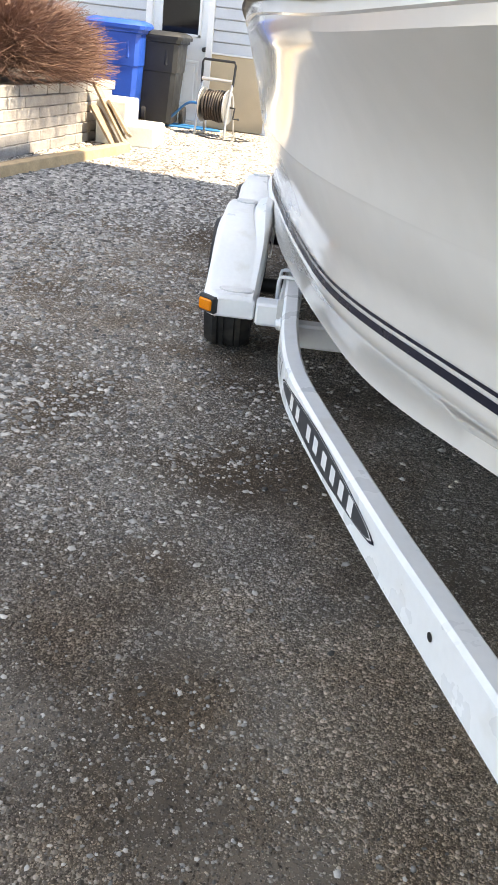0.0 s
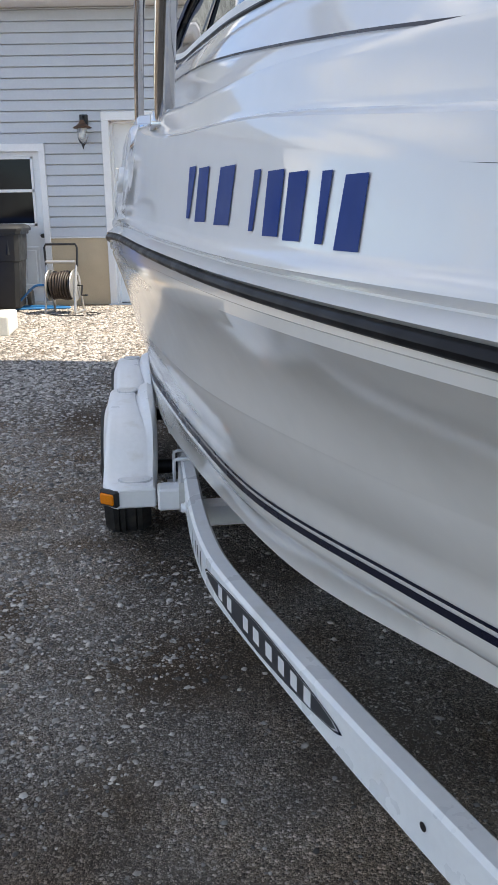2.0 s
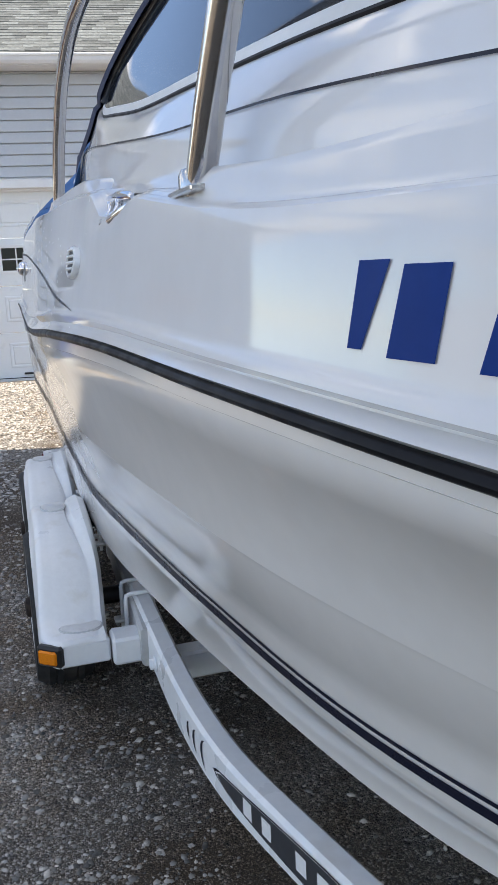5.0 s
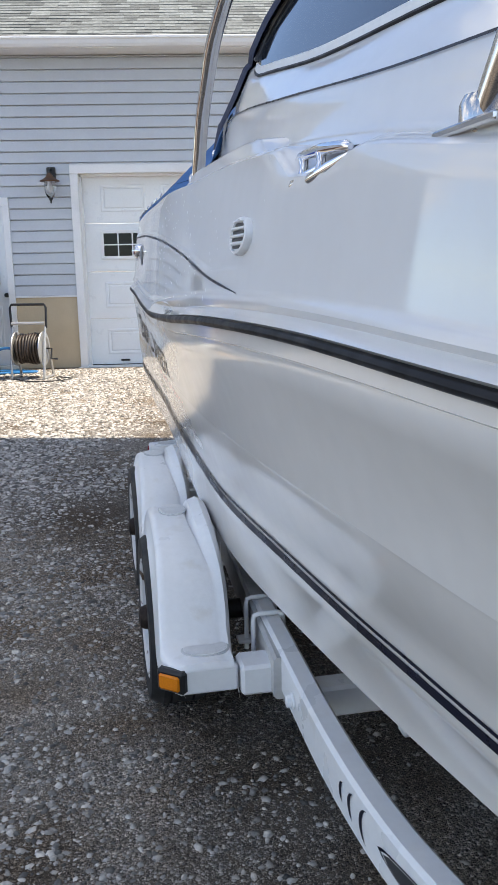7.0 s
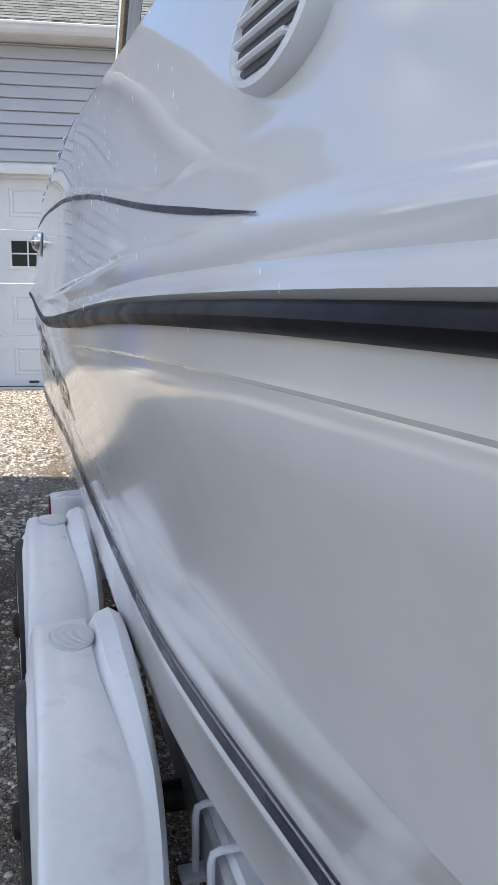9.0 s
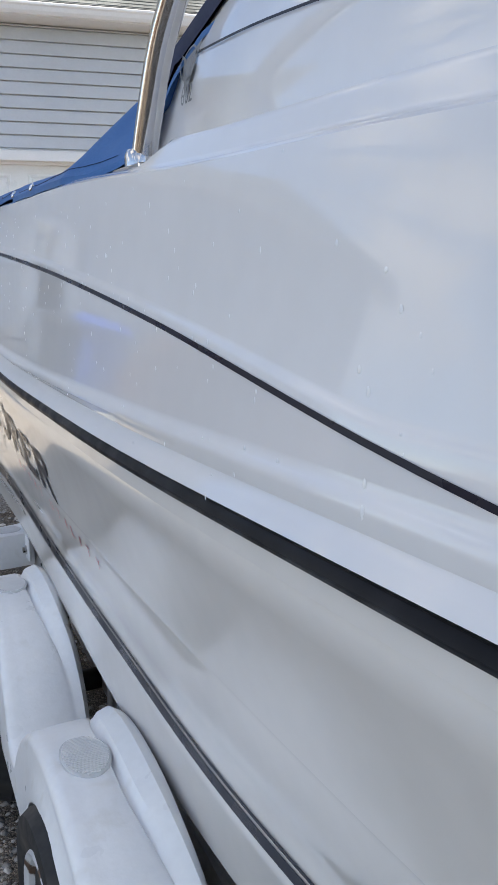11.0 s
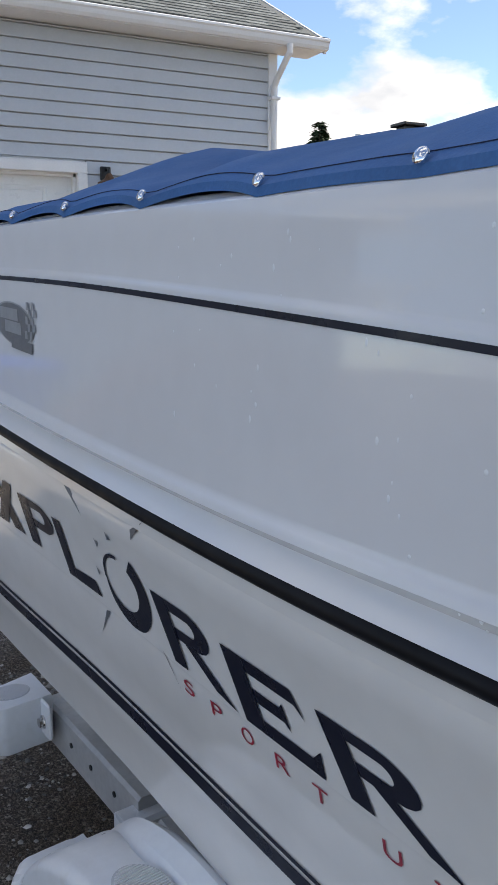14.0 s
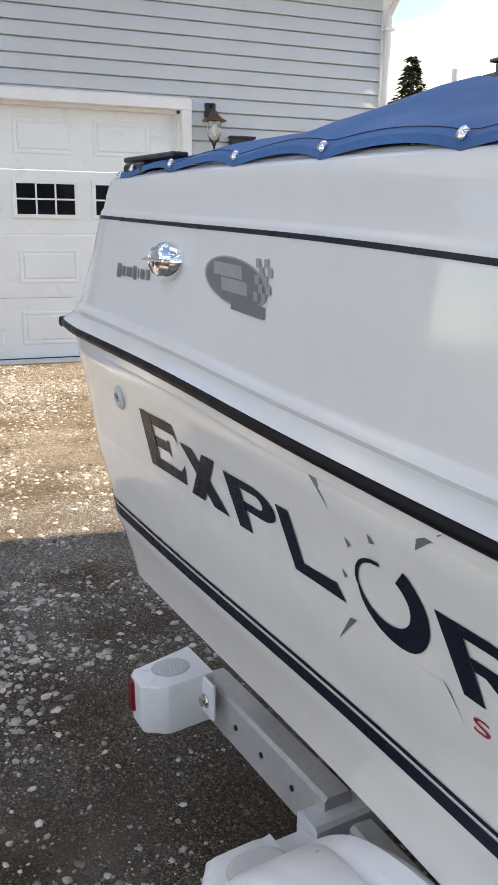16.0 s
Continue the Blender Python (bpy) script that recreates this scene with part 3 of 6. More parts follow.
VL = smooth_table(US, [4.800, 4.577, 4.285, 4.139, 4.016, 3.899, 3.828, 3.782, 3.749, 3.747, 3.747, 3.745, 3.732, 3.726])
ZL = smooth_table(US, [1.037, 1.010, 0.944, 0.853, 0.789, 0.742, 0.730, 0.715, 0.698, 0.694, 0.704, 0.730, 0.754, 0.777])
VCH = smooth_table(US, [4.800, 4.607, 4.335, 4.211, 4.105, 3.986, 3.900, 3.835, 3.786, 3.769, 3.772, 3.780, 3.773, 3.766])
ZCH = smooth_table(US, [0.987, 0.953, 0.886, 0.770, 0.663, 0.583, 0.553, 0.533, 0.519, 0.522, 0.539, 0.569, 0.592, 0.612])
ZT = smooth_table(US, [1.288, 1.284, 1.284, 1.296, 1.339, 1.362, 1.424, 1.463, 1.474, 1.494, 1.500, 1.508, 1.511, 1.508])
LEAN = smooth_table([0.0, 0.8, 1.6, 2.05, 2.4, 2.75, 3.2, 3.8, 4.4], [0.005, 0.012, 0.009, 0.009, 0.022, 0.041, 0.036, 0.027, 0.026])
ZK = smooth_table(US, [0.93, 0.85, 0.66, 0.47, 0.36, 0.31, 0.295, 0.29, 0.29, 0.295, 0.30, 0.31, 0.32, 0.33])
ZS = smooth_table([2.55, 2.8, 3.3, 3.8, 4.3, 4.8, 5.3, 5.8], [1.235, 1.258, 1.316, 1.359, 1.389, 1.4130, 1.4260, 1.4370])


def notch(u):
    """The cleat's recess in the gunwale's edge."""
    return interp(u, [2.17, 2.29, 2.44, 2.53], [0.0, 0.034, 0.036, 0.0])


def VR(u):
    return RV(u) + 0.012 + 0.03 * max((u - 5.72) / 0.18, 0) ** 2


def topside(u):
    """Points from the gunwale crease down to the top of the rub rail."""
    r, zr, zt = VR(u), ZR(u), ZT(u) - notch(u)
    end = 0.04 * max((u - 5.72) / 0.18, 0) ** 2
    m = MV(u) + end
    out = m - r
    zl = zr + interp(u, [1.8, 3.1, 4.1], [0.021, 0.027, 0.034])
    zh = zr + interp(u, [1.8, 3.0, 4.1], [0.041, 0.051, 0.058])
    a, soft = interp(out, [0.022, 0.047], [0.012, 0.032]), interp(out, [0.022, 0.047], [0.010, 0.014])
    step = 0.0045 * min(max((u - 2.6) / 0.3, 0), 1)
    zmid = ZS(u) if u > 2.55 else zh + 0.4 * (zt - zh)
    zmid = min(max(zmid, zh + 0.034), zt - 0.05)
    top = LEAN(min(max(u, 0.0), 4.4))

    def lean(z):
        return m + top * min(max((z - zh - 0.01) / (zt - zh - 0.01), 0), 1)

    zq = (zt + zmid) * 0.5
    pts = [(lean(zt) + 0.004, zt), (lean(zt), zt - 0.012), (lean(zt - 0.03), zt - 0.03), (lean(zq), zq)]
    pts += [(lean(zmid + h) - step * k, zmid + h) for h, k in ((0.016, 0.0), (0.013, 0.15), (0.0105, 0.5), (0.008, 0.85), (0.005, 1.0), (-0.012, 0.9))]
    wall = m - 0.5 * step
    pts += [(wall, zh + 0.010), (wall - 0.14 * soft, zh + 0.004), (wall - 0.5 * soft, zh), (wall - 0.86 * soft, zh - 0.004), (wall - soft, zh - 0.010)]
    pts += [(r + a, zl + 0.001), (r + a - 0.001, zl - 0.001)]
    pts += [(r + (a - 0.008) * 0.5, (zl + zr + 0.011) * 0.5), (r - 0.008, zr + 0.011), (r - 0.004, zr + 0.008), (r + 0.001, zr + 0.005)]
    return pts


def hullside(u):
    """Points from under the rub rail down to the keel."""
    r, zr = VR(u), ZR(u)
    vl, zl, vc, zc, vn, zn = VL(u), ZL(u), VCH(u), ZCH(u), VN(u), ZN(u)
    end = 0.04 * max((u - 5.72) / 0.18, 0) ** 2
    f = min(max((2.6 - u) / 2.2, 0), 1)
    a, b = (min(r + 0.006, vn - 0.004), zr - 0.045 * interp(u, [0.6, 1.8], [0.45, 1.0])), (vl, zl + 0.04)
    lip = interp(u, [0.6, 2.4], [0.35, 1.0])
    pts = [(r + 0.001, zr - 0.006), (r + 0.001, zr - 0.030 * lip), (r + 0.008 * lip, zr - 0.034 * lip), a]
    for k in (0.15, 0.35, 0.55, 0.75, 0.9):
        sag = math.sin(math.pi * k) * (0.004 + 0.02 * f)
        pts.append((a[0] + (vn - a[0]) * k + sag, a[1] + (zn - a[1]) * k))
    pts += [(vn, zn), (vn + (b[0] - vn) * 0.03, zn + (b[1] - zn) * 0.03)]
    for k in (0.06, 0.35, 0.7):
        pts.append((vn + (b[0] - vn) * k - math.sin(math.pi * k) * 0.004, zn + (b[1] - zn) * k))
    pts += [b, (vl + 0.003, zl - 0.02), (vl + 0.006 + 0.15 * (vc - vl), zl - 0.045), (vc - 0.006, zc + 0.035), (vc, zc), (vc + 0.012, zc - 0.006)]
    pts = [(v + end, z) for v, z in pts]
    vc += end
    zk = min(ZK(u), zc - 0.02)
    for k in (0.2, 0.3, 0.33, 0.6, 0.64, 1.0):
        pts.append((vc + 0.012 + (VC - vc - 0.012) * k, zc - 0.006 + (zk - zc) * (k - 0.05 if k in (0.3, 0.6) else k)))
    return pts


def side_v(u, z):
    pts = (topside(u) + hullside(u)[:18])[::-1]
    return float(np.interp(z, [p[1] for p in pts], [p[0] for p in pts]))


def stations(n=150):
    return [-0.275 + (STERN + 0.275) * (k / n) for k in range(n + 1)]


def rake(u, z):
    """The stern leans: shifts the last stretch fore and aft with the height."""
    k = min(max((u - 5.3) / 0.6, 0), 1) ** 2
    return u + k * interp(z, [0.5, 0.68, 0.72, 0.83, 0.90, 1.09, 1.144, 1.168, 1.234, 1.43, 1.51], [-0.22, -0.19, -0.18, -0.12, -0.05, 0.085, 0.09, 0.095, 0.03, -0.09, -0.14])


def lofted(profile, mirror=True):
    bm = bmesh.new()
    rows = [[(v, rake(u, z), z) for v, z in profile(u)] for u in stations()]
    grid(bm, rows)
    if mirror:
        grid(bm, [[(2 * VC - v, y, z) for v, y, z in row] for row in rows], flip=True)
        for row in (rows[-1], rows[0]):
            for (v, y, z), (v2, y2, z2) in zip(row, row[1:]):
                q = [(v, y, z), (v2, y2, z2), (2 * VC - v2, y2, z2), (2 * VC - v, y, z)]
                if abs(VC - v) > 1e-3 and abs(VC - v2) > 1e-3:
                    bm.faces.new([bm.verts.new(p) for p in q])
    bmesh.ops.remove_doubles(bm, verts=bm.verts, dist=0.0004)
    bmesh.ops.recalc_face_normals(bm, faces=bm.faces)
    return bm


def on_side(u, z, lift=0.0012):
    """A place on the boat's side with its outward lift."""
    e = 0.004
    p = Vector((side_v(u, z), rake(u, z), z))
    a = Vector((side_v(u + 0.02, z), rake(u + 0.02, z), z)) - Vector((side_v(u - 0.02, z), rake(u - 0.02, z), z))
    b = Vector((side_v(u, z + e), 0, 2 * e)) - Vector((side_v(u, z - e), 0, 0))
    n = b.cross(a).normalized()
    if n.x > 0:
        n = -n
    return p + n * lift


def strip(bm, u0, u1, zfun, half, lift=0.0012, n=110):
    rows = []
    for k in range(n + 1):
        u = u0 + (u1 - u0) * k / n
        z, h = zfun(u), half(u) if callable(half) else half
        rows.append([on_side(u, z + h, lift), on_side(u, z - h, lift)])
    grid(bm, rows)


boat = thing("motorboat", "white cabin motorboat with black rub rail on a trailer", "boat", m=BOAT)

def panels(profile, k):
    """A loft whose upper and lower panels meet in a crease at the profile's point k."""
    bm = lofted(lambda u: profile(u)[: k + 1])
    low = lofted(lambda u: profile(u)[k:])
    me = bpy.data.meshes.new("panel")
    low.to_mesh(me)
    low.free()
    bm.from_mesh(me)
    bpy.data.meshes.remove(me)
    return bm


hull = part("hull", panels(hullside, 9), GEL_HULL, boat, "glossy off-white moulded hull", smooth=True)
deck = part("topside", panels(topside, 15), GEL, boat, "glossy white moulded deck side", smooth=True)


def rub_rail():
    bm = bmesh.new()
    for s in (1, -1):
        rows = []
        for u in stations(160):
            r, z = VR(u), ZR(u)
            h = interp(u, [2.2, 2.8, 4.2], [0.60, 0.66, 0.88])
            prof = [(0.006, 0.0105 * h), (-0.006, 0.0115 * h), (-0.010, 0.007 * h), (-0.012, 0.0), (-0.010, -0.007 * h), (-0.006, -0.0115 * h), (0.006, -0.0105 * h)]
            rows.append([(r + a if s > 0 else 2 * VC - r - a, rake(u, z), z + b) for a, b in prof])
        grid(bm, rows, flip=s < 0)
    e = [(VR(STERN) - 0.012, rake(STERN, 1.15), ZR(STERN)), (2 * VC - VR(STERN) + 0.012, rake(STERN, 1.15), ZR(STERN))]
    tube(bm, e, 0.013, 8)
    part("rub_rail", bm, RUBBER, boat, "black rubber rub rail", smooth=True)


rub_rail()


def stripes():
    bm = bmesh.new()
    strip(bm, 2.62, STERN - 0.02, lambda u: ZS(u) - 0.003, lambda u: interp(u, [2.62, 2.75, 3.4, 4.2], [0.0006, 0.0025, 0.003, 0.0037]))
    part("topside_stripe", bm, NAVY, boat, "thin dark topside stripe")
    bm = bmesh.new()
    half = lambda u: interp(u, [0, 1.5, 2.5, 3.5], [0.004, 0.006, 0.008, 0.011])
    thin = lambda u: interp(u, [0, 1.5, 3.5], [0.002, 0.0026, 0.0035])
    strip(bm, -0.1, STERN - 0.02, lambda u: ZL(u) - 0.010 + half(u), half)
    part("hull_stripe", bm, NAVY, boat, "dark navy hull stripe")
    bm = bmesh.new()
    strip(bm, -0.1, STERN - 0.02, lambda u: ZL(u) - 0.004 + 2 * half(u) + thin(u), thin)
    part("hull_pinstripe", bm, NAVY, boat, "thin navy pinstripe")


stripes()


# deck, coaming and cabin
def deck_plate():
    bm = bmesh.new()
    rows = []
    for u in stations(150):
        r, zt = topside(u)[0]
        fwd = min(max((2.0 - u) / 0.1, 0), 1)
        sh = min(max((u - 2.68) / 0.07, 0), 1) * min(max((3.52 - u) / 0.14, 0), 1)
        fwd = max(fwd * fwd * (3 - 2 * fwd), 0.85 * sh * sh * (3 - 2 * sh))
        aft = min(max((u - 3.7) / 0.3, 0), 1)
        lift = notch(u)
        w = max(VC - r, 0.001)
        h = interp(u, [0.8, 2.0], [0.056, 0.032]) * fwd
        edge = [(0.0, 0.0), (0.005, 0.004), (0.012, 0.006), (0.017, 0.008 + 0.14 * h), (0.020, 0.010 + 0.70 * h), (0.028, 0.012 + 0.93 * h + 0.002 * aft), (0.07, 0.013 + 1.06 * h + 0.006 * aft + lift * 0.8), (0.11, 0.014 + 1.1 * h + 0.008 * aft + lift), (0.2, 0.02 + 1.2 * h + 0.01 * aft + lift), (0.5, 0.04 + 1.8 * h - 0.02 * aft + lift), (1.2, 0.06 + 2.4 * h - 0.04 * aft + lift)]
        rows.append([(r + a * min(1, w / 1.2) if a > 0.3 else r + min(a, w * a), rake(u, zt), zt + b) for a, b in edge])
    grid(bm, rows, flip=True)
    grid(bm, [[(2 * VC - v, y, z) for v, y, z in row] for row in rows])
    bmesh.ops.remove_doubles(bm, verts=bm.verts, dist=0.0004)
    part("deck", bm, GEL, boat, "white moulded deck and coaming", smooth=True)


deck_plate()
CU = [0.3, 0.8, 1.3, 1.8, 2.3, 2.8, 3.3, 3.8]
CSV = smooth_table(CU, [4.196, 4.010, 3.913, 3.838, 3.802, 3.796, 3.814, 3.845])
CSZ = smooth_table(CU, [1.308, 1.353, 1.421, 1.477, 1.516, 1.575, 1.636, 1.668])
WSV = smooth_table(CU, [4.245, 4.050, 3.955, 3.890, 3.870, 3.860, 3.863, 3.885])
WSZ = smooth_table(CU, [1.367, 1.429, 1.494, 1.544, 1.592, 1.640, 1.715, 1.775])


def cabin_rows(u):
    r, zt = topside(u)[0]
    z0 = zt + notch(u) + 0.012
    cv, cz, wv, wz = CSV(u), CSZ(u), WSV(u), WSZ(u)
    b = max(min(cv - 0.01, r + 0.16), r + 0.042)
    return [(b - 0.03, z0 - 0.01), (b - 0.012, z0 + 0.004), (b - 0.002, z0 + 0.018), ((b + cv) / 2, (z0 + cz) / 2 + 0.01), (cv, cz - 0.004), (cv + 0.005, cz + 0.002), (cv + (wv - cv) * 0.5, (cz + wz) / 2), (wv - 0.012, wz - 0.012), (wv, wz), (wv + 0.06, wz + 0.006), (VC, wz + 0.05)]


def aft_lean(u, z):
    """The cabin's aft edge leans forward as it rises."""
    k = min(max((u - 3.3) / 0.5, 0), 1)
    return u + k * (interp(z, [1.45, 1.526, 1.575, 1.633, 1.668, 1.70, 1.76], [3.88, 3.84, 3.80, 3.74, 3.69, 3.62, 3.46]) - 3.8)


def cabin():
    bm = bmesh.new()
    rows = [[(v, aft_lean(u, z), z) for v, z in cabin_rows(u)] for u in np.linspace(0.3, 3.8, 76)]
    grid(bm, rows, flip=True)
    grid(bm, [[(2 * VC - v, y, z) for v, y, z in row] for row in rows])
    part("cabin", bm, GEL, boat, "white moulded cabin side", smooth=True)
    st = bmesh.new()
    grid(st, [[(CSV(u) - 0.0012, aft_lean(u, CSZ(u)), CSZ(u) + 0.0005), (CSV(u) - 0.0016, aft_lean(u, CSZ(u)), CSZ(u) - 0.0028)] for u in np.linspace(0.5, 3.79, 60)])
    part("cabin_stripe", st, NAVY, boat, "thin dark cabin stripe")


cabin()


def windshield():
    ws = part("windshield", bmesh.new(), DARK, boat, "tinted windshield with white-and-black frame")
    us = np.linspace(0.7, 3.55, 40)
    low = [Vector((WSV(u), aft_lean(u, WSZ(u)), WSZ(u))) for u in us]
    me = bmesh.new()
    tube(me, [p + Vector((0.002, 0, 0.002)) for p in low], 0.005, 8)
    part("base_gasket", me, RUBBER, ws, "black gasket", smooth=True)
    me = bmesh.new()
    grid(me, [[p + Vector((0.000, 0, 0.006)), p + Vector((0.003, 0, 0.021)), p + Vector((0.008, 0, 0.024))] for p in low], flip=True)
    part("base_frame", me, TRIM, ws, "white frame rail", smooth=True)
    lift = smooth_table([0.7, 1.2, 1.8, 2.4, 3.0, 3.55], [0.02, 0.20, 0.36, 0.40, 0.24, 0.0])

    def top(u):
        p = Vector((WSV(u), aft_lean(u, WSZ(u)), WSZ(u)))
        h = lift(u)
        return p + Vector((0.008 + 0.42 * h, 0.55 * h if u < 2.4 else 0.55 * h - 0.0, 0.024 + h))

    def seat(u):
        return Vector((WSV(u) + 0.008, aft_lean(u, WSZ(u)), WSZ(u) + 0.024))

    for a, b in ((0.7, 2.27), (2.31, 3.55)):
        gl = bmesh.new()
        grid(gl, [[seat(u), seat(u).lerp(top(u), 0.5) + Vector((-0.006, 0, 0)), top(u)] for u in np.linspace(a, b, 24)], flip=True)
        part("side_glass", gl, GLASS_WS, ws, "tinted side glass", smooth=True)
    bm = bmesh.new()
    grid(bm, [[p + Vector((-0.006, -0.02, 0)), p + Vector((-0.010, 0.0, 0)), p + Vector((-0.006, 0.022, 0))] for p in (seat(2.29), seat(2.29).lerp(top(2.29), 0.5), top(2.29))], flip=True)
    part("mullion", bm, DARK, ws, "black mullion")
    bm = bmesh.new()
    tube(bm, [top(u) for u in np.linspace(0.9, 3.55, 40)], 0.013, 8)
    part("top_frame", bm, DARK, ws, "black top frame", smooth=True)
    return top


ws_top = windshield()
FAR = Matrix.Translation((2 * VC, 0, 0)) @ Matrix.Diagonal((-1, 1, 1, 1))


def both_sides(owner):
    """Repeats a thing's parts on the far side of the boat."""
    for ob in list(owner.children):
        me = ob.data.copy()
        me.transform(FAR)
        me.flip_normals()
        twin = new(ob.name.split(".")[0], me)
        twin.parent = owner


both_sides(next(ob for ob in boat.children if ob.name == "windshield"))


def cover():
    """The cockpit cover: from the windshield's top down to the stern, snapped along the coaming."""
    cv = thing("boat_cover", "blue canvas cockpit cover snapped along the coaming", "cover", m=BOAT)
    snaps = [3.86, 4.119, 4.347, 4.61, 4.87, 5.115, 5.365, 5.56]
    crest = smooth_table([3.45, 3.60, 3.70, 3.80, 3.865, 3.91, 3.97, 4.04, 4.12, 4.31, 4.5, 4.7, 4.83, 4.90, 5.0, 5.15, 5.3, 5.6], [2.02, 1.95, 1.89, 1.82, 1.765, 1.725, 1.675, 1.630, 1.618, 1.606, 1.606, 1.606, 1.625, 1.640, 1.632, 1.602, 1.588, 1.560])

    def hem(u):
        i = min(max(int(np.searchsorted(snaps, u)) - 1, 0), len(snaps) - 2)
        k = min(max((u - snaps[i]) / (snaps[i + 1] - snaps[i]), 0), 1)
        return (4 * k * (1 - k)) * (0.026 if i > 1 else 0.006)

    rows = []
    for k in range(161):
        u = 3.52 + (5.62 - 3.52) * k / 160
        r, zt = topside(u)[0]
        up = hem(u)
        z0, v0 = zt + 0.012 + 0.55 * up, r + 0.002 + 0.6 * up
        if u < 4.0:
            z0 = interp(u, [3.52, 3.60, 3.66, 3.71, 3.76, 3.82, 3.92], [1.72, 1.69, 1.645, 1.58, 1.535, 1.515, z0])
            v0 = interp(u, [3.52, 3.71, 3.78, 3.86, 3.92], [3.875, 3.81, 3.765, v0 + 0.006, v0])
        row = []
        for j in range(21):
            s = (j / 20) ** 1.5
            rise = min(s / 0.26, 1)
            v = v0 + s * 1.1
            z = z0 + (crest(u) - z0) * rise ** interp(u, [3.8, 4.1], [1.0, 0.75]) + 0.03 * max(s - 0.26, 0)
            fold = 0.010 * math.sin(u * 17 + 5 * s) * math.exp(-((u - 4.6) / 0.5) ** 2)
            z += (0.004 * noise.noise((u * 11, v * 9, 0)) + 0.007 * noise.noise((u * 3.5, v * 5, 3)) + fold * rise) * min(s * 30, 1)
            row.append((v, u, z))
        rows.append(row)
    bm = bmesh.new()
    grid(bm, rows, flip=True)
    grid(bm, [[(2 * VC - v, u, z) for v, u, z in r] for r in rows])
    grid(bm, [[(v, u, z), (v - 0.002, u, z - 0.011)] for v, u, z in (r[0] for r in rows)])
    part("canvas", bm, CANVAS, cv, "faded royal blue canvas", smooth=60)
    bm = bmesh.new()
    tube(bm, [(r[1][0], r[1][1], r[1][2] + 0.001) for r in rows[20:150:2]], 0.0006, 5)
    part("hem_seam", bm, CANVAS_EDGE, cv)
    # peak and side wing that rises along the cabin's aft edge to the windshield's top
    bm = bmesh.new()
    path = [Vector((v - 0.006, aft_lean(3.8, z) + 0.004, z)) for v, z in cabin_rows(3.8)[2:9]] + [ws_top(u) + Vector((-0.016, 0.01, 0.004)) for u in np.linspace(3.5, 2.2, 14)]
    grid(bm, [[p + Vector((-0.004, -0.020, -0.004)), p + Vector((-0.008, 0.012, 0.010)), p + Vector((0.02, 0.06, 0.02)), p + Vector((0.25, 0.2, 0.06)), p + Vector((0.8, 0.3, 0.12))] for p in path], flip=True)
    far = bm.copy()
    bmesh.ops.transform(far, matrix=FAR, verts=far.verts)
    bmesh.ops.reverse_faces(far, faces=far.faces)
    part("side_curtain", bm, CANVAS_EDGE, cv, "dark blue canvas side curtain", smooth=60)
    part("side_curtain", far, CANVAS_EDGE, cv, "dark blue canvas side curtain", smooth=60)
    sn = bmesh.new()
    lathe(sn, [(0.013, 0.0), (0.013, 0.003), (0.010, 0.006), (0.003, 0.007)], 14, pose(3.826, 3.752, 1.60, 0, -75, -25))
    part("snap", sn, CHROME, cv, "chrome snap button", smooth=True)
    for s in snaps[1:]:
        sn = bmesh.new()
        r, zt = topside(s)[0]
        lathe(sn, [(0.008, 0.0), (0.008, 0.0025), (0.0065, 0.004), (0.002, 0.005)], 14, pose(r + 0.004, s, zt + 0.018, 0, -62, 0))
        part("snap", sn, CHROME, cv, "chrome snap button", smooth=True)
    return cv


cover()


# tower legs
def tower():
    tw = thing("boat_tower", "polished stainless tube tower over the cabin", "tower", m=BOAT)
    for s in (1, -1):
        f = (lambda p: p) if s > 0 else (lambda p: (2 * VC - p[0], p[1], p[2]))
        bm = bmesh.new()
        tube(bm, [f(p) for p in ((3.767, 1.970, 1.395), (3.767, 1.908, 1.475), (3.770, 1.838, 1.565), (3.778, 1.753, 1.68), (3.84, 1.66, 1.82), (4.0, 1.66, 1.97), (4.25, 1.63, 2.06), (VC, 1.63, 2.10))], 0.0185, 16)
        part("front_leg", bm, STEEL, tw, smooth=True)
        bm = bmesh.new()
        pts = [(3.750, 3.585, 1.502), (3.751, 3.56, 1.555), (3.753, 3.505, 1.645), (3.754, 3.41, 1.72), (3.757, 3.29, 1.80), (3.76, 3.04, 1.86), (3.77, 2.75, 1.88), (3.775, 2.2, 1.88), (3.775, 1.56, 1.805)]
        tt = np.linspace(0, len(pts) - 1, 41)
        cs = [smooth_table(range(len(pts)), [p[k] for p in pts]) for k in range(3)]
        tube(bm, [f([c(t) for c in cs]) for t in tt], 0.0175, 14)
        part("rear_leg", bm, STEEL, tw, smooth=True)
        for c in ((3.767, 1.970, 1.395), (3.750, 3.585, 1.500)):
            a = f(c)
            part("foot_plate", bbox((a[0] - 0.026, a[1] - 0.06, a[2] - 0.004), (a[0] + 0.03, a[1] + 0.06, a[2] + 0.004), 0.002), STEEL, tw, "stainless foot plate")
            bm = bmesh.new()
            lathe(bm, [(0.025, 0), (0.025, 0.018), (0.021, 0.026)], 16, pose(*a))
            part("foot_collar", bm, STEEL, tw, smooth=True)


tower()


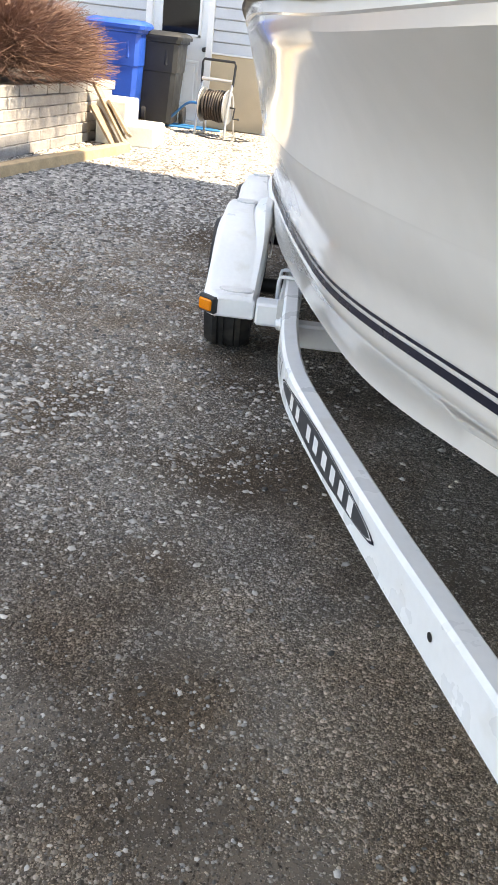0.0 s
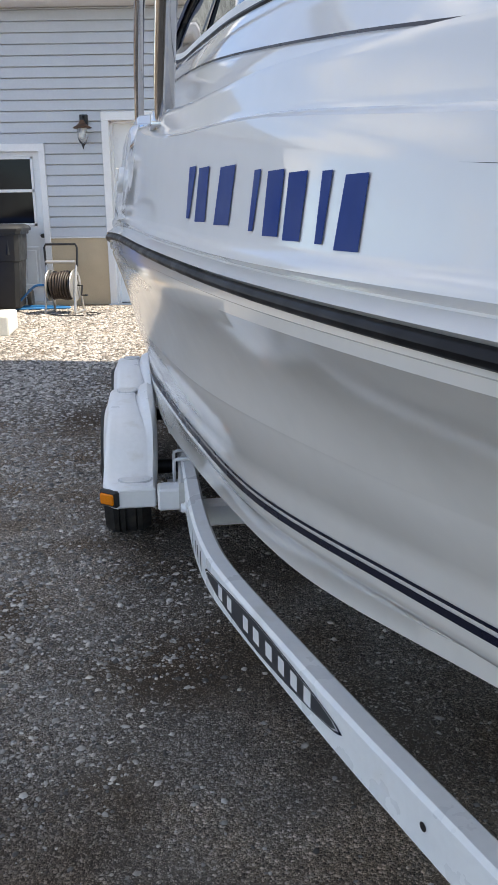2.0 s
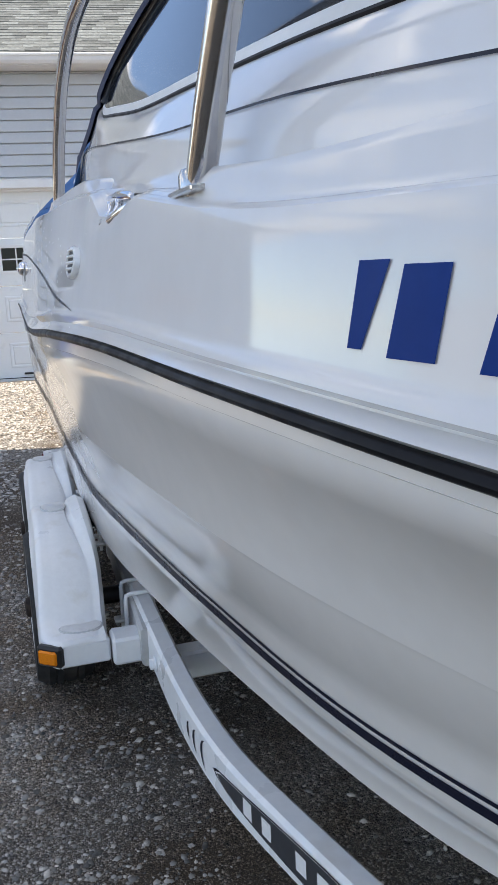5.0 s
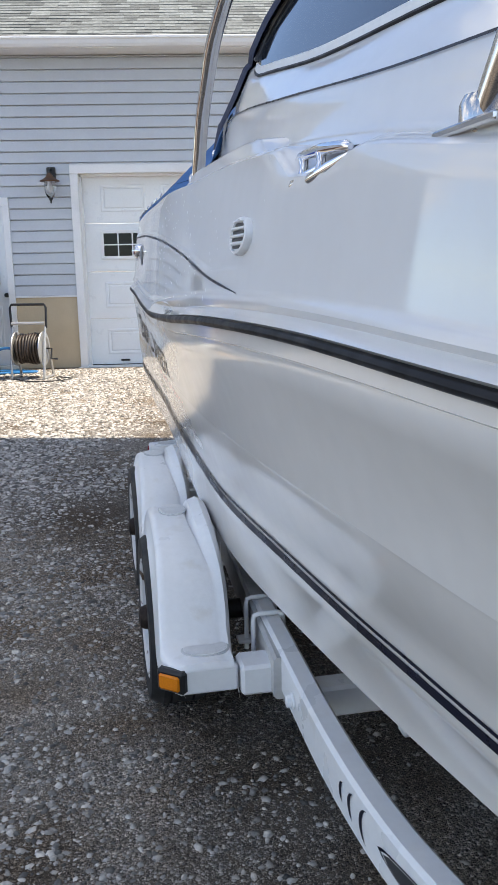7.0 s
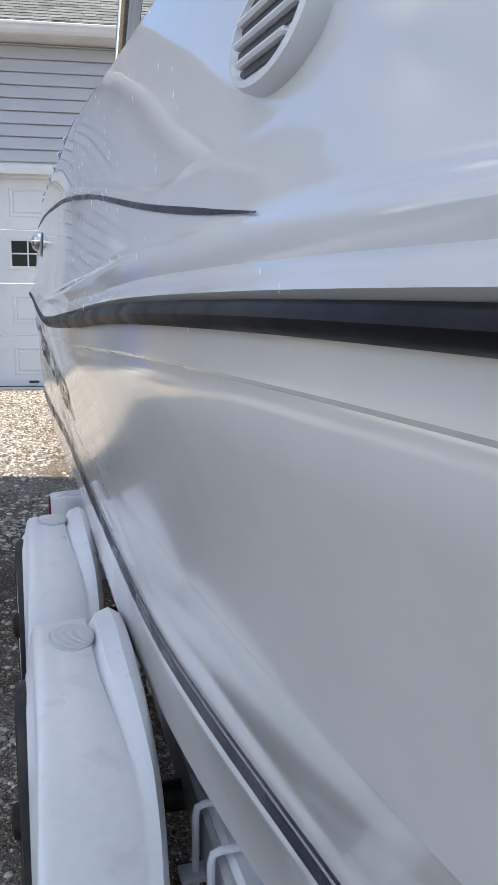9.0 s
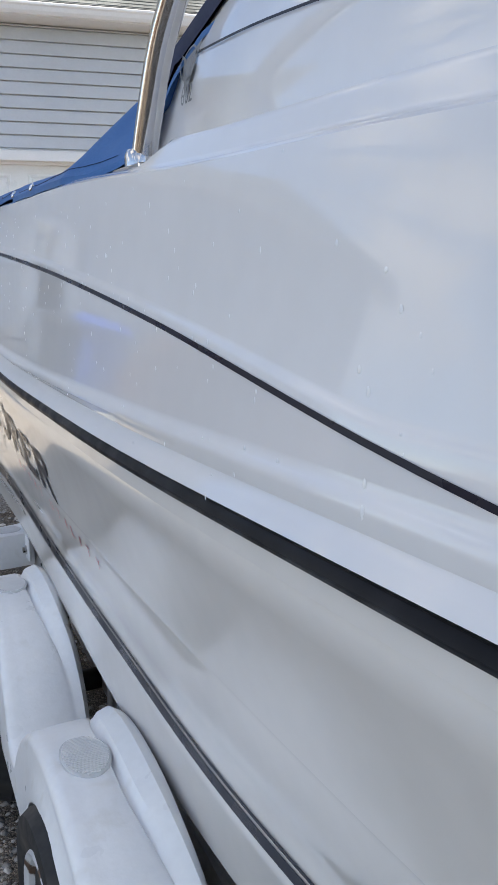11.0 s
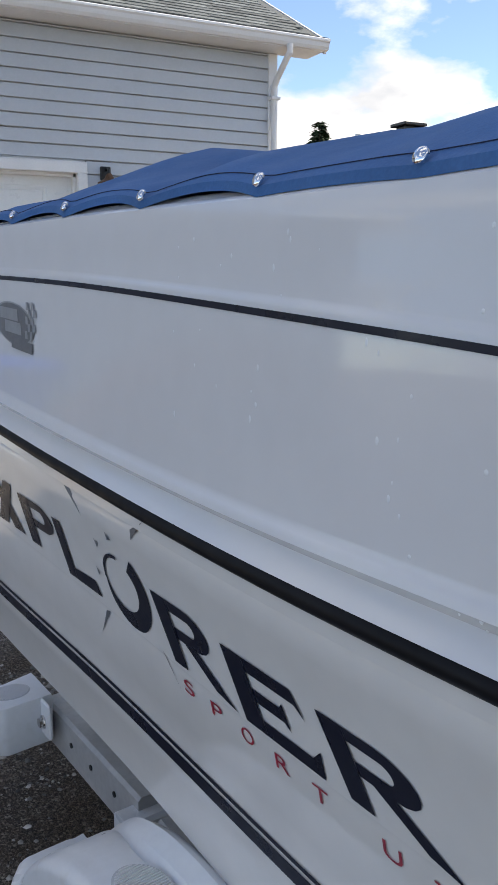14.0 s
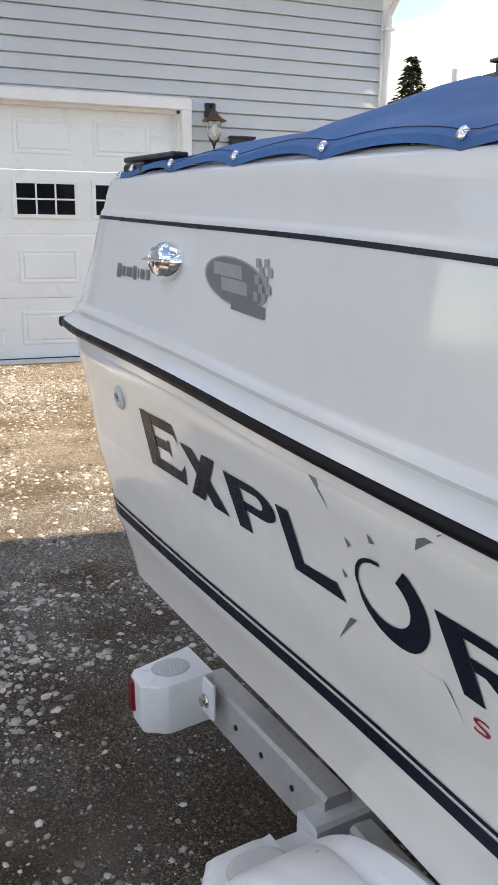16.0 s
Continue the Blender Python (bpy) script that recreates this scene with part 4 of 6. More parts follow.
def cleat():
    cl = thing("mooring_cleat", "polished chrome mooring cleat recessed in the gunwale", "cleat", m=BOAT)
    r = topside(2.36)[0][0]
    for u0, u1 in ((2.42, 2.34), (2.335, 2.245)):
        bm = bmesh.new()
        tube(bm, [(r - 0.004, u0 + 0.004, 1.386), (r + 0.0, u0, 1.389), (r + 0.012, (u0 + u1) / 2, 1.398), (r + 0.022, u1, 1.408)], [0.0035, 0.007, 0.008, 0.004], 12)
        part("foot", bm, CHROME, cl, smooth=True)
        bm = bmesh.new()
        tube(bm, [(r + 0.006, u0 - 0.02, 1.394), (r + 0.016, u0 + 0.004, 1.410), (r + 0.02, u0 + 0.02, 1.424)], [0.0075, 0.006, 0.008], 12)
        part("post", bm, CHROME, cl, smooth=True)
    bm = bmesh.new()
    tube(bm, [(r + 0.02, 2.475, 1.428), (r + 0.02, 2.45, 1.430), (r + 0.02, 2.35, 1.427), (r + 0.02, 2.25, 1.418), (r + 0.02, 2.235, 1.415)], [0.0035, 0.007, 0.008, 0.007, 0.0035], 12)
    part("horn", bm, CHROME, cl, smooth=True)


cleat()


def side_frame(u, z):
    """A frame on the side with x along to the stern, y up and z outward."""
    p = on_side(u, z, 0.0)
    a = (on_side(u + 0.04, z, 0) - on_side(u - 0.04, z, 0)).normalized()
    b = (on_side(u, z + 0.012, 0) - on_side(u, z - 0.012, 0)).normalized()
    n = a.cross(b).normalized()
    b = n.cross(a).normalized()
    if n.x > 0:
        a, n = -a, -n
    return Matrix((( -a.x, b.x, n.x, p.x), (-a.y, b.y, n.y, p.y), (-a.z, b.z, n.z, p.z), (0, 0, 0, 1))) if a.y < 0 else Matrix(((a.x, b.x, n.x, p.x), (a.y, b.y, n.y, p.y), (a.z, b.z, n.z, p.z), (0, 0, 0, 1)))


def vent():
    vt = part("vent", bmesh.new(), TRIM, boat, "white oval blower vent with louvres")
    m = side_frame(2.634, 1.329)
    bm = bmesh.new()
    rows = []
    for r, h in ((1.0, -0.002), (1.0, 0.006), (0.94, 0.011), (0.84, 0.012), (0.8, 0.008)):
        rows.append([m @ Vector((0.06 * r * math.cos(t), 0.031 * r * math.sin(t), h)) for t in np.linspace(0, 2 * math.pi, 40, endpoint=False)])
    vv = grid(bm, rows, close_v=True)
    bm.faces.new(vv[-1])
    part("vent_rim", bm, TRIM, vt, smooth=True)
    for k in range(4):
        y = -0.018 + 0.012 * k
        w = 0.045 * math.sqrt(1 - (y / 0.028) ** 2)
        part("slot", bbox((-w, y - 0.0026, 0.0082), (w, y + 0.0026, 0.0092), 0.0004, m), DARK, vt, "dark slot")
        part("louvre", bbox((-w, y + 0.0028, 0.0075), (w, y + 0.007, 0.0135), 0.0015, m), TRIM, vt)


vent()


def text_on_side(name, body, u, z, height, width, material, label, shear=0.0, lift=0.0014, drop=0.0, spacing=1.0, font_scale=1.0):
    """Lettering that lies on the side, reading from the stern forward."""
    cu = bpy.data.curves.new(name, "FONT")
    cu.body = body
    cu.size = 1.0
    cu.space_character = spacing
    cu.shear = shear
    ob = new(name, cu)
    dg = bpy.context.evaluated_depsgraph_get()
    me = bpy.data.meshes.new_from_object(ob.evaluated_get(dg))
    bpy.data.objects.remove(ob)
    co = np.zeros(len(me.vertices) * 3)
    me.vertices.foreach_get("co", co)
    co = co.reshape(-1, 3)
    lo, hi = co.min(0), co.max(0)
    bm = bmesh.new()
    bm.from_mesh(me)
    bmesh.ops.triangulate(bm, faces=bm.faces)
    bmesh.ops.subdivide_edges(bm, edges=[e for e in bm.edges if e.calc_length() > 0.12], cuts=2)
    for v in bm.verts:
        x = (v.co.x - lo[0]) / (hi[0] - lo[0])
        y = (v.co.y - lo[1]) / (hi[1] - lo[1])
        v.co = on_side(u - width * x, z + height * y + drop * x, lift)
    bmesh.ops.recalc_face_normals(bm, faces=bm.faces)
    bpy.data.meshes.remove(me)
    return part(name, bm, material, boat, label)


def poly_on_side(bm, pts, lift=0.0014):
    vs = [bm.verts.new(on_side(u, z, lift)) for u, z in pts]
    bm.faces.new(vs)

# ---- trailer ----
trailer = thing("boat_trailer", "white tandem-axle boat trailer under the boat", "trailer", m=BOAT)


def beam_mesh(path, w, h, top):
    """A box beam swept along points of (v, u), its top at the given height."""
    bm = bmesh.new()
    rows = []
    n = len(path)
    for i, (v, u) in enumerate(path):
        a, b = path[max(i - 1, 0)], path[min(i + 1, n - 1)]
        d = Vector((b[0] - a[0], b[1] - a[1])).normalized()
        x = Vector((d.y, -d.x))
        z = top[i] if isinstance(top, list) else top
        c = 0.008
        prof = [(-w / 2, -h + c), (-w / 2, -c), (-w / 2 + c, 0), (w / 2 - c, 0), (w / 2, -c), (w / 2, -h + c), (w / 2 - c, -h), (-w / 2 + c, -h)]
        rows.append([(v + x.x * p, u + x.y * p, z + q) for p, q in prof])
    vv = grid(bm, rows, close_v=True)
    bm.faces.new(vv[0][::-1])
    bm.faces.new(vv[-1])
    bmesh.ops.recalc_face_normals(bm, faces=bm.faces)
    return bm


FRONT = [(4.800, -0.9), (4.580, -0.2), (4.457, 0.3), (4.277, 0.92), (4.129, 1.427), (4.062, 1.66), (3.987, 1.95), (3.925, 2.2), (3.894, 2.34), (3.879, 2.44), (3.870, 2.54), (3.864, 2.66), (3.862, 2.8), (3.864, 3.0), (3.870, 3.42)]


def dense(path):
    """A smoother run through the points of a path."""
    t = list(range(len(path)))
    a, b = smooth_table(t, [p[0] for p in path]), smooth_table(t, [p[1] for p in path])
    return [(a(x), b(x)) for x in np.linspace(0, len(path) - 1, 4 * len(path))]


def TZ(u):
    """The top of the trailer's frame, which falls a little to the stern."""
    return 0.374 - 0.022 * (u - 3.2) if u > 3.2 else 0.374 - 0.004 * (3.2 - u)


def RAIL(u):
    """The middle line of the side rail, which runs inward to the stern."""
    return interp(u, [3.0, 3.4, 5.06, 5.6], [3.845, 3.862, 3.945, 3.955])


FRONT = dense(FRONT)
FRONT_R = [(2 * VC - v, u) for v, u in FRONT]
for path in (FRONT, FRONT_R):
    part("tongue_beam", beam_mesh(path, 0.052, 0.104, [TZ(u) for v, u in path]), TRAILER, trailer, "white bent steel tongue beam", smooth=30)
part("coupler", bbox((4.78, -1.25, 0.29), (4.88, -0.85, 0.40), 0.02), TRAILER, trailer)
for s in (1, -1):
    us = [3.05 + 0.48 * k for k in range(5)]
    part("side_rail", beam_mesh([(RAIL(u) if s > 0 else 2 * VC - RAIL(u), u) for u in us], 0.055, 0.108, [TZ(u) - 0.01 for u in us]), TRAILER_GREY, trailer, "grey steel side rail", smooth=30)
    us = [5.05, 5.3, 5.6]
    part("side_rail", beam_mesh([(RAIL(u) if s > 0 else 2 * VC - RAIL(u), u) for u in us], 0.066, 0.118, [TZ(u) - 0.004 for u in us]), TRAILER_GREY, trailer, "grey steel side rail", smooth=30)
for u in (3.03, 4.1, 5.05):
    part("cross_beam", beam_mesh([(3.87, u), (2 * VC - 3.87, u)], 0.07, 0.08, 0.30), TRAILER, trailer)
part("beam_bracket", bbox((4.11, 2.94, 0.175), (4.18, 2.985, 0.222), 0.006), TRAILER, trailer, "white bracket under cross beam")
for u in (3.27, 3.39, 4.22, 4.33):
    z, b = TZ(u), RAIL(u)
    bm = bmesh.new()
    tube(bm, [(b - 0.041, u, z - 0.12), (b - 0.041, u, z - 0.008), (b - 0.038, u, z + 0.006), (b - 0.026, u, z + 0.01), (b + 0.026, u, z + 0.01), (b + 0.038, u, z + 0.005), (b + 0.041, u, z - 0.01), (b + 0.041, u, z - 0.12)], 0.0065, 8)
    part("u_bolt", bm, TRAILER, trailer, "white painted U-bolt", smooth=True)
    nb = bmesh.new()
    lathe(nb, [(0.012, 0), (0.012, 0.012), (0.007, 0.012), (0.007, 0.03)], 6, pose(b - 0.041, u, z - 0.112, 180, 0, 0))
    part("nut", nb, TRAILER, trailer)
    part("bolt_plate", bbox((b - 0.068, u - 0.022, z - 0.118), (b - 0.013, u + 0.022, z - 0.108), 0.003), TRAILER, trailer)
for u in np.arange(2.75, 5.4, 1.2):
    for s in (1, -1):
        v = 4.25 if s > 0 else 2 * VC - 4.25
        part("bunk_post", bbox((v - 0.025, u - 0.025, 0.2), (v + 0.025, u + 0.025, 0.35), 0.004), TRAILER, trailer)
for s in (1, -1):
    v = 4.25 if s > 0 else 2 * VC - 4.25
    part("bunk", bbox((v - 0.05, 2.6, 0.34), (v + 0.05, 5.5, 0.385), 0.01), DARK, trailer, "dark carpeted bunk")
hb = bmesh.new()
lathe(hb, [(0.02, 0), (0.02, 0.004), (0.014, 0.006), (0.014, 0.016), (0.006, 0.018)], 12, pose(3.836, 2.93, 0.318, 0, -90, 0))
part("beam_bolt", hb, TRAILER, trailer, smooth=True)

AX = (3.61, 4.51)
AZ, TR = 0.255, 0.255


def wheel(u, s):
    w = part("wheel", bmesh.new(), TYRE, trailer)
    v0 = 3.545 + 0.026 * (u - 3.1)
    v0 = v0 if s > 0 else 2 * VC - v0
    m = Matrix.Translation((v0 + 0.08 * s, u, AZ)) @ pose(0, 0, 0, 0, -90 * s, 0)
    bm = bmesh.new()
    prof = [(0.17, 0.07), (0.178, 0.082), (0.205, 0.09), (0.235, 0.088), (0.244, 0.074), (0.249, 0.06)]
    for z in (0.045, 0.02, -0.02, -0.045):
        prof += [(TR, z + 0.009), (TR, z - 0.009), (TR - 0.007, z - 0.0105), (TR - 0.007, z - 0.0135)] if z != -0.045 else [(TR, z + 0.009), (TR, z - 0.009)]
    prof += [(0.249, -0.06), (0.244, -0.074), (0.235, -0.088), (0.205, -0.09), (0.178, -0.082), (0.17, -0.07)]
    lathe(bm, prof, 56, m)
    part("tyre", bm, TYRE, w, "worn black trailer tyre", smooth=True)
    bm = bmesh.new()
    lathe(bm, [(0.172, 0.066), (0.181, 0.08), (0.175, 0.087), (0.163, 0.08), (0.156, 0.06), (0.149, 0.03), (0.13, 0.02), (0.10, 0.028), (0.085, 0.04), (0.06, 0.042), (0.05, 0.036)], 40, m)
    part("rim", bm, RIM, w, "chipped white steel rim", smooth=True)
    for k in range(6):
        a = 2 * math.pi * k / 6
        part("rim_hole", bbox((0.1 * math.cos(a) - 0.012, 0.1 * math.sin(a) - 0.012, 0.024), (0.1 * math.cos(a) + 0.012, 0.1 * math.sin(a) + 0.012, 0.032), 0.004, m), DARK, w)
    bm = bmesh.new()
    lathe(bm, [(0.045, 0.03), (0.042, 0.06), (0.036, 0.085), (0.03, 0.1), (0.012, 0.104)], 18, m)
    part("hub_cap", bm, RUST, w, "rusty grease hub", smooth=True)
    for k in range(5):
        a = 2 * math.pi * k / 5 + 0.3
        bm = bmesh.new()
        lathe(bm, [(0.009, 0.04), (0.009, 0.054), (0.004, 0.056)], 6, m @ pose(0.066 * math.cos(a), 0.066 * math.sin(a), 0))
        part("wheel_nut", bm, RUST, w)


RIM = mat("chipped_white_rim", (0.62, 0.63, 0.64), 0.4, var=0.06, stain=(0.09, 0.05, 0.03), stain_scale=22, stain_lo=0.6, stain_hi=0.66)


def fender(s):
    """A double-humped plastic fender with flat end steps, rounded inner roll and step pads."""
    fd = part("fender", bmesh.new(), PLASTIC_W, trailer, "white moulded plastic tandem fender")
    lean = lambda u: 0.026 * (u - 3.1)
    mir = (lambda v: v) if s > 0 else (lambda v: 2 * VC - v)
    def crest(u):
        """Height of the fender's top line."""
        low = interp(u, [3.9, 4.3], [0.338, 0.300])
        z = low if u < 3.9 or u > 4.3 else 0.35
        for c, top, fore, aft in ((3.67, 0.555, 0.45, 0.38), (4.53, 0.540, 0.42, 0.42)):
            k = (c - u) / fore if u < c else (u - c) / aft
            if k < 1:
                z = max(z, low + (top - low) * ((1 - k**2.3) ** 0.8 if fore > 0.4 and u < c else (1 - k**2.1) ** 0.6))
        return z

    BEG, END = 3.105, 5.06
    us = [BEG, BEG + 0.008, BEG + 0.038, BEG + 0.088, BEG + 0.128] + list(np.linspace(BEG + 0.15, END - 0.1, 90)) + [END - 0.07, END - 0.04, END - 0.01, END]

    def ends(u):
        return min((u - BEG) / 0.055, 1) if u < 3.4 else min((END - u) / 0.06, 1)

    rows = []
    for i, u in enumerate(us):
        z = crest(u)
        if i in (0, len(us) - 1):
            z -= 0.012
        e = ends(u)
        a = min(max((z - 0.355) / 0.12, 0), 1)
        vo = 3.556 + 0.045 * (1 - e) + 0.012 * min(max((z - 0.32) / 0.2, 0), 1)
        vi = 3.742 + 0.010 * a
        roll = 0.022 * a
        f = max(max(0.0, min((u - c + 0.42) / 0.36, 1, (c + 0.40 - u) / 0.28)) for c in (3.67, 4.53))
        f = f * f * (3 - 2 * f)
        roll *= f
        groove = vi - 0.030 - 0.045 * f
        cross = [(vo + 0.010, -0.07), (vo + 0.003, -0.035), (vo, -0.02), (vo + 0.003, -0.010), (vo + 0.010, -0.003), (vo + 0.022, 0.001), (vo + 0.036, 0.001 - 0.002 * a), (vo + 0.05, 0.002), (groove - 0.016, 0.003), (groove - 0.004, 0.001 - 0.002 * a), (groove, -0.010 * f), (groove + 0.005, -0.004 * f), (groove + 0.014, 0.002 + roll * 0.55), ((groove + vi) / 2 + 0.006, 0.003 + roll), (vi - 0.010, -0.002 + roll * 0.6), (vi - 0.002, -0.016), (vi + 0.001, -0.03), (vi + 0.003, -0.09)]
        rows.append([(mir(v + lean(u)), u, z + h) for v, h in cross])
    bm = bmesh.new()
    grid(bm, rows, flip=s > 0)
    part("shell", bm, PLASTIC_W, fd, smooth=40)
    # skirt: hangs at the ends and between the wheels, arched over each wheel with a rolled lip
    bm = bmesh.new()
    rr = []
    for u in us:
        z = crest(u) - 0.02
        low = 0.264
        for c in AX:
            d = abs(u - c)
            if d < 0.287:
                low = max(low, AZ - 0.012 + math.sqrt(0.287**2 - d * d) * 0.86)
        if 3.95 < u < 4.28:
            low = max(low, 0.285)
        low = min(low, z - 0.018)
        vo = 3.556 + 0.045 * (1 - ends(u)) + lean(u)
        vt = vo + 0.012 * min(max((z - 0.30) / 0.2, 0), 1)
        rr.append([(mir(vt), u, z), (mir((vt + vo) / 2), u, (z + low) / 2), (mir(vo - 0.002), u, low + 0.008), (mir(vo), u, low), (mir(vo + 0.016), u, low + 0.003)])
    grid(bm, rr, flip=s < 0)
    part("skirt", bm, PLASTIC_W, fd, smooth=40)
    for ya, yb, za, zb in ((BEG - 0.001, BEG + 0.028, 0.262, 0.330), (END - 0.029, END + 0.001, 0.23, 0.292)):
        part("end_face", bbox((min(mir(3.598 + lean(ya)), mir(3.743 + lean(ya))), ya, za), (max(mir(3.598 + lean(ya)), mir(3.743 + lean(ya))), yb, zb), 0.006), PLASTIC_W, fd)
    for u, a, b in ((3.185, 0.062, 0.042), (3.705, 0.042, 0.07), (4.58, 0.042, 0.072), (4.99, 0.062, 0.042)):
        low = crest(u) < 0.4
        vc = (3.672 if low else 3.640) + lean(u)
        n = 11
        bm = bmesh.new()
        rr = [[(mir(vc) + a * r * math.cos(t), u + b * r * math.sin(t), crest(u + b * r * math.sin(t)) + h) for t in np.linspace(0, 2 * math.pi, 36, endpoint=False)] for r, h in ((1.0, 0.0005), (1.0, 0.0045), (0.95, 0.0055), (0.5, 0.0055), (0.02, 0.0055))]
        vv = grid(bm, rr, close_v=True)
        bm.faces.new(vv[-1])
        pad = part("step_pad", bm, PALE_VINYL, fd, "ribbed grey step pad", smooth=True)
        for k in range(-n, n + 1):
            y = b * 0.90 * k / (n + 0.5)
            w = a * 0.90 * math.sqrt(max(1 - (k / (n + 0.5)) ** 2, 0.02))
            zz = crest(u + y) + 0.005
            part("rib", bbox((mir(vc) - w, u + y - 0.0011, zz), (mir(vc) + w, u + y + 0.0011, zz + 0.0028)), WHITE_VINYL, pad)
    lampm = pose(mir(3.583), 3.125, 0.298, 0, 0, 40 * -s)
    part("bezel", bbox((-0.04, -0.012, -0.030), (0.04, 0.012, 0.030), 0.007, lampm), DARK, fd, "black lamp bezel")
    part("amber_lamp", bbox((-0.030, -0.019, -0.020), (0.030, -0.010, 0.020), 0.005, lampm), AMBER, fd, "amber side marker lamp")


for s in (1, -1):
    fender(s)
    for u in AX:
        wheel(u, s)
for u in AX:
    bm = bmesh.new()
    tube(bm, [(3.66, u, AZ), (2 * VC - 3.66, u, AZ)], 0.03, 10)
    part("axle", bm, DARK, trailer, smooth=True)
part("fender_arm", bbox((3.748, 3.085, 0.252), (3.836, 3.175, 0.330), 0.008), TRAILER, trailer, "white fender bracket")
part("fender_arm", bbox((3.79, 5.0, 0.19), (3.91, 5.08, 0.258), 0.008), TRAILER, trailer, "white fender bracket")


def tail_lamp():
    tl = part("tail_lamp", bmesh.new(), PLASTIC_W, trailer, "white plastic tail lamp housing with red lens")
    tl.location = (0.075, 0.14, -0.07)
    bm = bmesh.new()
    base = [(3.84, 5.384), (3.84, 5.53), (3.67, 5.488), (3.66, 5.478), (3.658, 5.42), (3.664, 5.41), (3.708, 5.378), (3.718, 5.376)]
    rows = []
    for z, k in ((0.302, 0.93), (0.310, 0.97), (0.427, 1.0), (0.433, 0.97)):
        rows.append([(3.76 + (v - 3.76) * k, 5.45 + (u - 5.45) * k, z) for v, u in base])
    vv = grid(bm, rows, close_v=True)
    bm.faces.new(vv[0][::-1])
    bm.faces.new(vv[-1])
    bmesh.ops.recalc_face_normals(bm, faces=bm.faces)
    part("housing", bm, PLASTIC_W, tl, smooth=25)
    part("red_lens", bbox((3.653, 5.458, 0.335), (3.668, 5.488, 0.42), 0.005), RED_LENS, tl, "red lens")
    part("rear_lens", bbox((3.69, 5.49, 0.345), (3.82, 5.522, 0.42), 0.006), RED_LENS, tl, "red lens")
    bm = bmesh.new()
    rr = [[(3.755 + 0.05 * r * math.cos(t), 5.455 + 0.042 * r * math.sin(t), 0.431 + h) for t in np.linspace(0, 2 * math.pi, 28, endpoint=False)] for r, h in ((1, 0), (1, 0.002), (0.95, 0.003))]
    q = grid(bm, rr, close_v=True)
    bm.faces.new(q[-1])
    pad = part("step_pad", bm, PALE_VINYL, tl)
    for k in range(-8, 9):
        w = 0.046 * math.sqrt(1 - (k / 8.6) ** 2)
        part("rib", bbox((3.755 - w, 5.455 + 0.0045 * k - 0.0007, 0.4335), (3.755 + w, 5.455 + 0.0045 * k + 0.0007, 0.436)), WHITE_VINYL, pad)
    part("bracket", bbox((3.806, 5.33, 0.335), (3.8165, 5.40, 0.43), 0.004), TRAILER, tl)
    nb = bmesh.new()
    lathe(nb, [(0.018, 0), (0.018, 0.003), (0.012, 0.004), (0.012, 0.014), (0.005, 0.016)], 8, pose(3.806, 5.365, 0.375, 0, -90, 0))
    part("mount_bolt", nb, STEEL, tl)


tail_lamp()
for u in (5.42, 5.30, 5.17, 5.00):
    bm = bmesh.new()
    lathe(bm, [(0.007, 0), (0.007, 0.003)], 10, pose(RAIL(u) - (0.0332 if u > 5.05 else 0.0278), u, TZ(u) - 0.058, 0, -90, 0))
    part("bolt_hole", bm, DARK, trailer)

# ---- yard ----
def wheelie_bin(x, y, rz, material, label, group, tall=1.0):
    b = thing("wheelie_bin", label, "bin", group, m=pose(x, y, 0, 0, 0, rz) @ Matrix.Diagonal((1.04, 1.04, tall, 1)))
    rows = []
    for z, w, d, off in ((0.04, 0.21, 0.25, 0.0), (0.06, 0.225, 0.27, 0.0), (0.62, 0.265, 0.315, 0.0), (0.63, 0.275, 0.325, 0.0), (0.94, 0.29, 0.35, 0.0), (0.95, 0.315, 0.375, 0.0), (0.99, 0.315, 0.375, 0.0)):
        c = 0.05
        rows.append([(-w + c, -d, z), (w - c, -d, z), (w, -d + c, z), (w, d - c, z), (w - c, d, z), (-w + c, d, z), (-w, d - c, z), (-w, -d + c, z)])
    bm = bmesh.new()
    vv = grid(bm, rows, close_v=True)
    bm.faces.new(vv[0][::-1])
    bm.faces.new(vv[-1])
    part("body", bm, material, b, smooth=35)
    bm = bmesh.new()
    rows = []
    for z, k in ((0.985, 1.06), (1.02, 1.07), (1.05, 1.0), (1.07, 0.8)):
        w, d, c = 0.32 * k, 0.385 * k, 0.05
        rows.append([(-w + c, -d, z), (w - c, -d, z), (w, -d + c, z), (w, d - c, z), (w - c, d, z), (-w + c, d, z), (-w, d - c, z), (-w, -d + c, z)])
    vv = grid(bm, rows, close_v=True)
    bm.faces.new(vv[0][::-1])
    bm.faces.new(vv[-1])
    part("lid", bm, material, b, smooth=35)
    bm = bmesh.new()
    tube(bm, [(-0.24, 0.42, 0.98), (0.24, 0.42, 0.98)], 0.018, 8)
    part("handle", bm, material, b)
    for sx in (-0.28, 0.28):
        bm = bmesh.new()
        lathe(bm, [(0.03, -0.03), (0.11, -0.03), (0.12, -0.02), (0.12, 0.02), (0.11, 0.03), (0.03, 0.03)], 20, pose(sx, 0.3, 0.12, 0, 90, 0))
        part("wheel", bm, DARK, b, smooth=True)
    for sx in (-1, 1):
        part("rib", bbox((sx * 0.15 - 0.02, -0.345, 0.70), (sx * 0.15 + 0.02, -0.30, 0.94), 0.012), material, b)
    return b


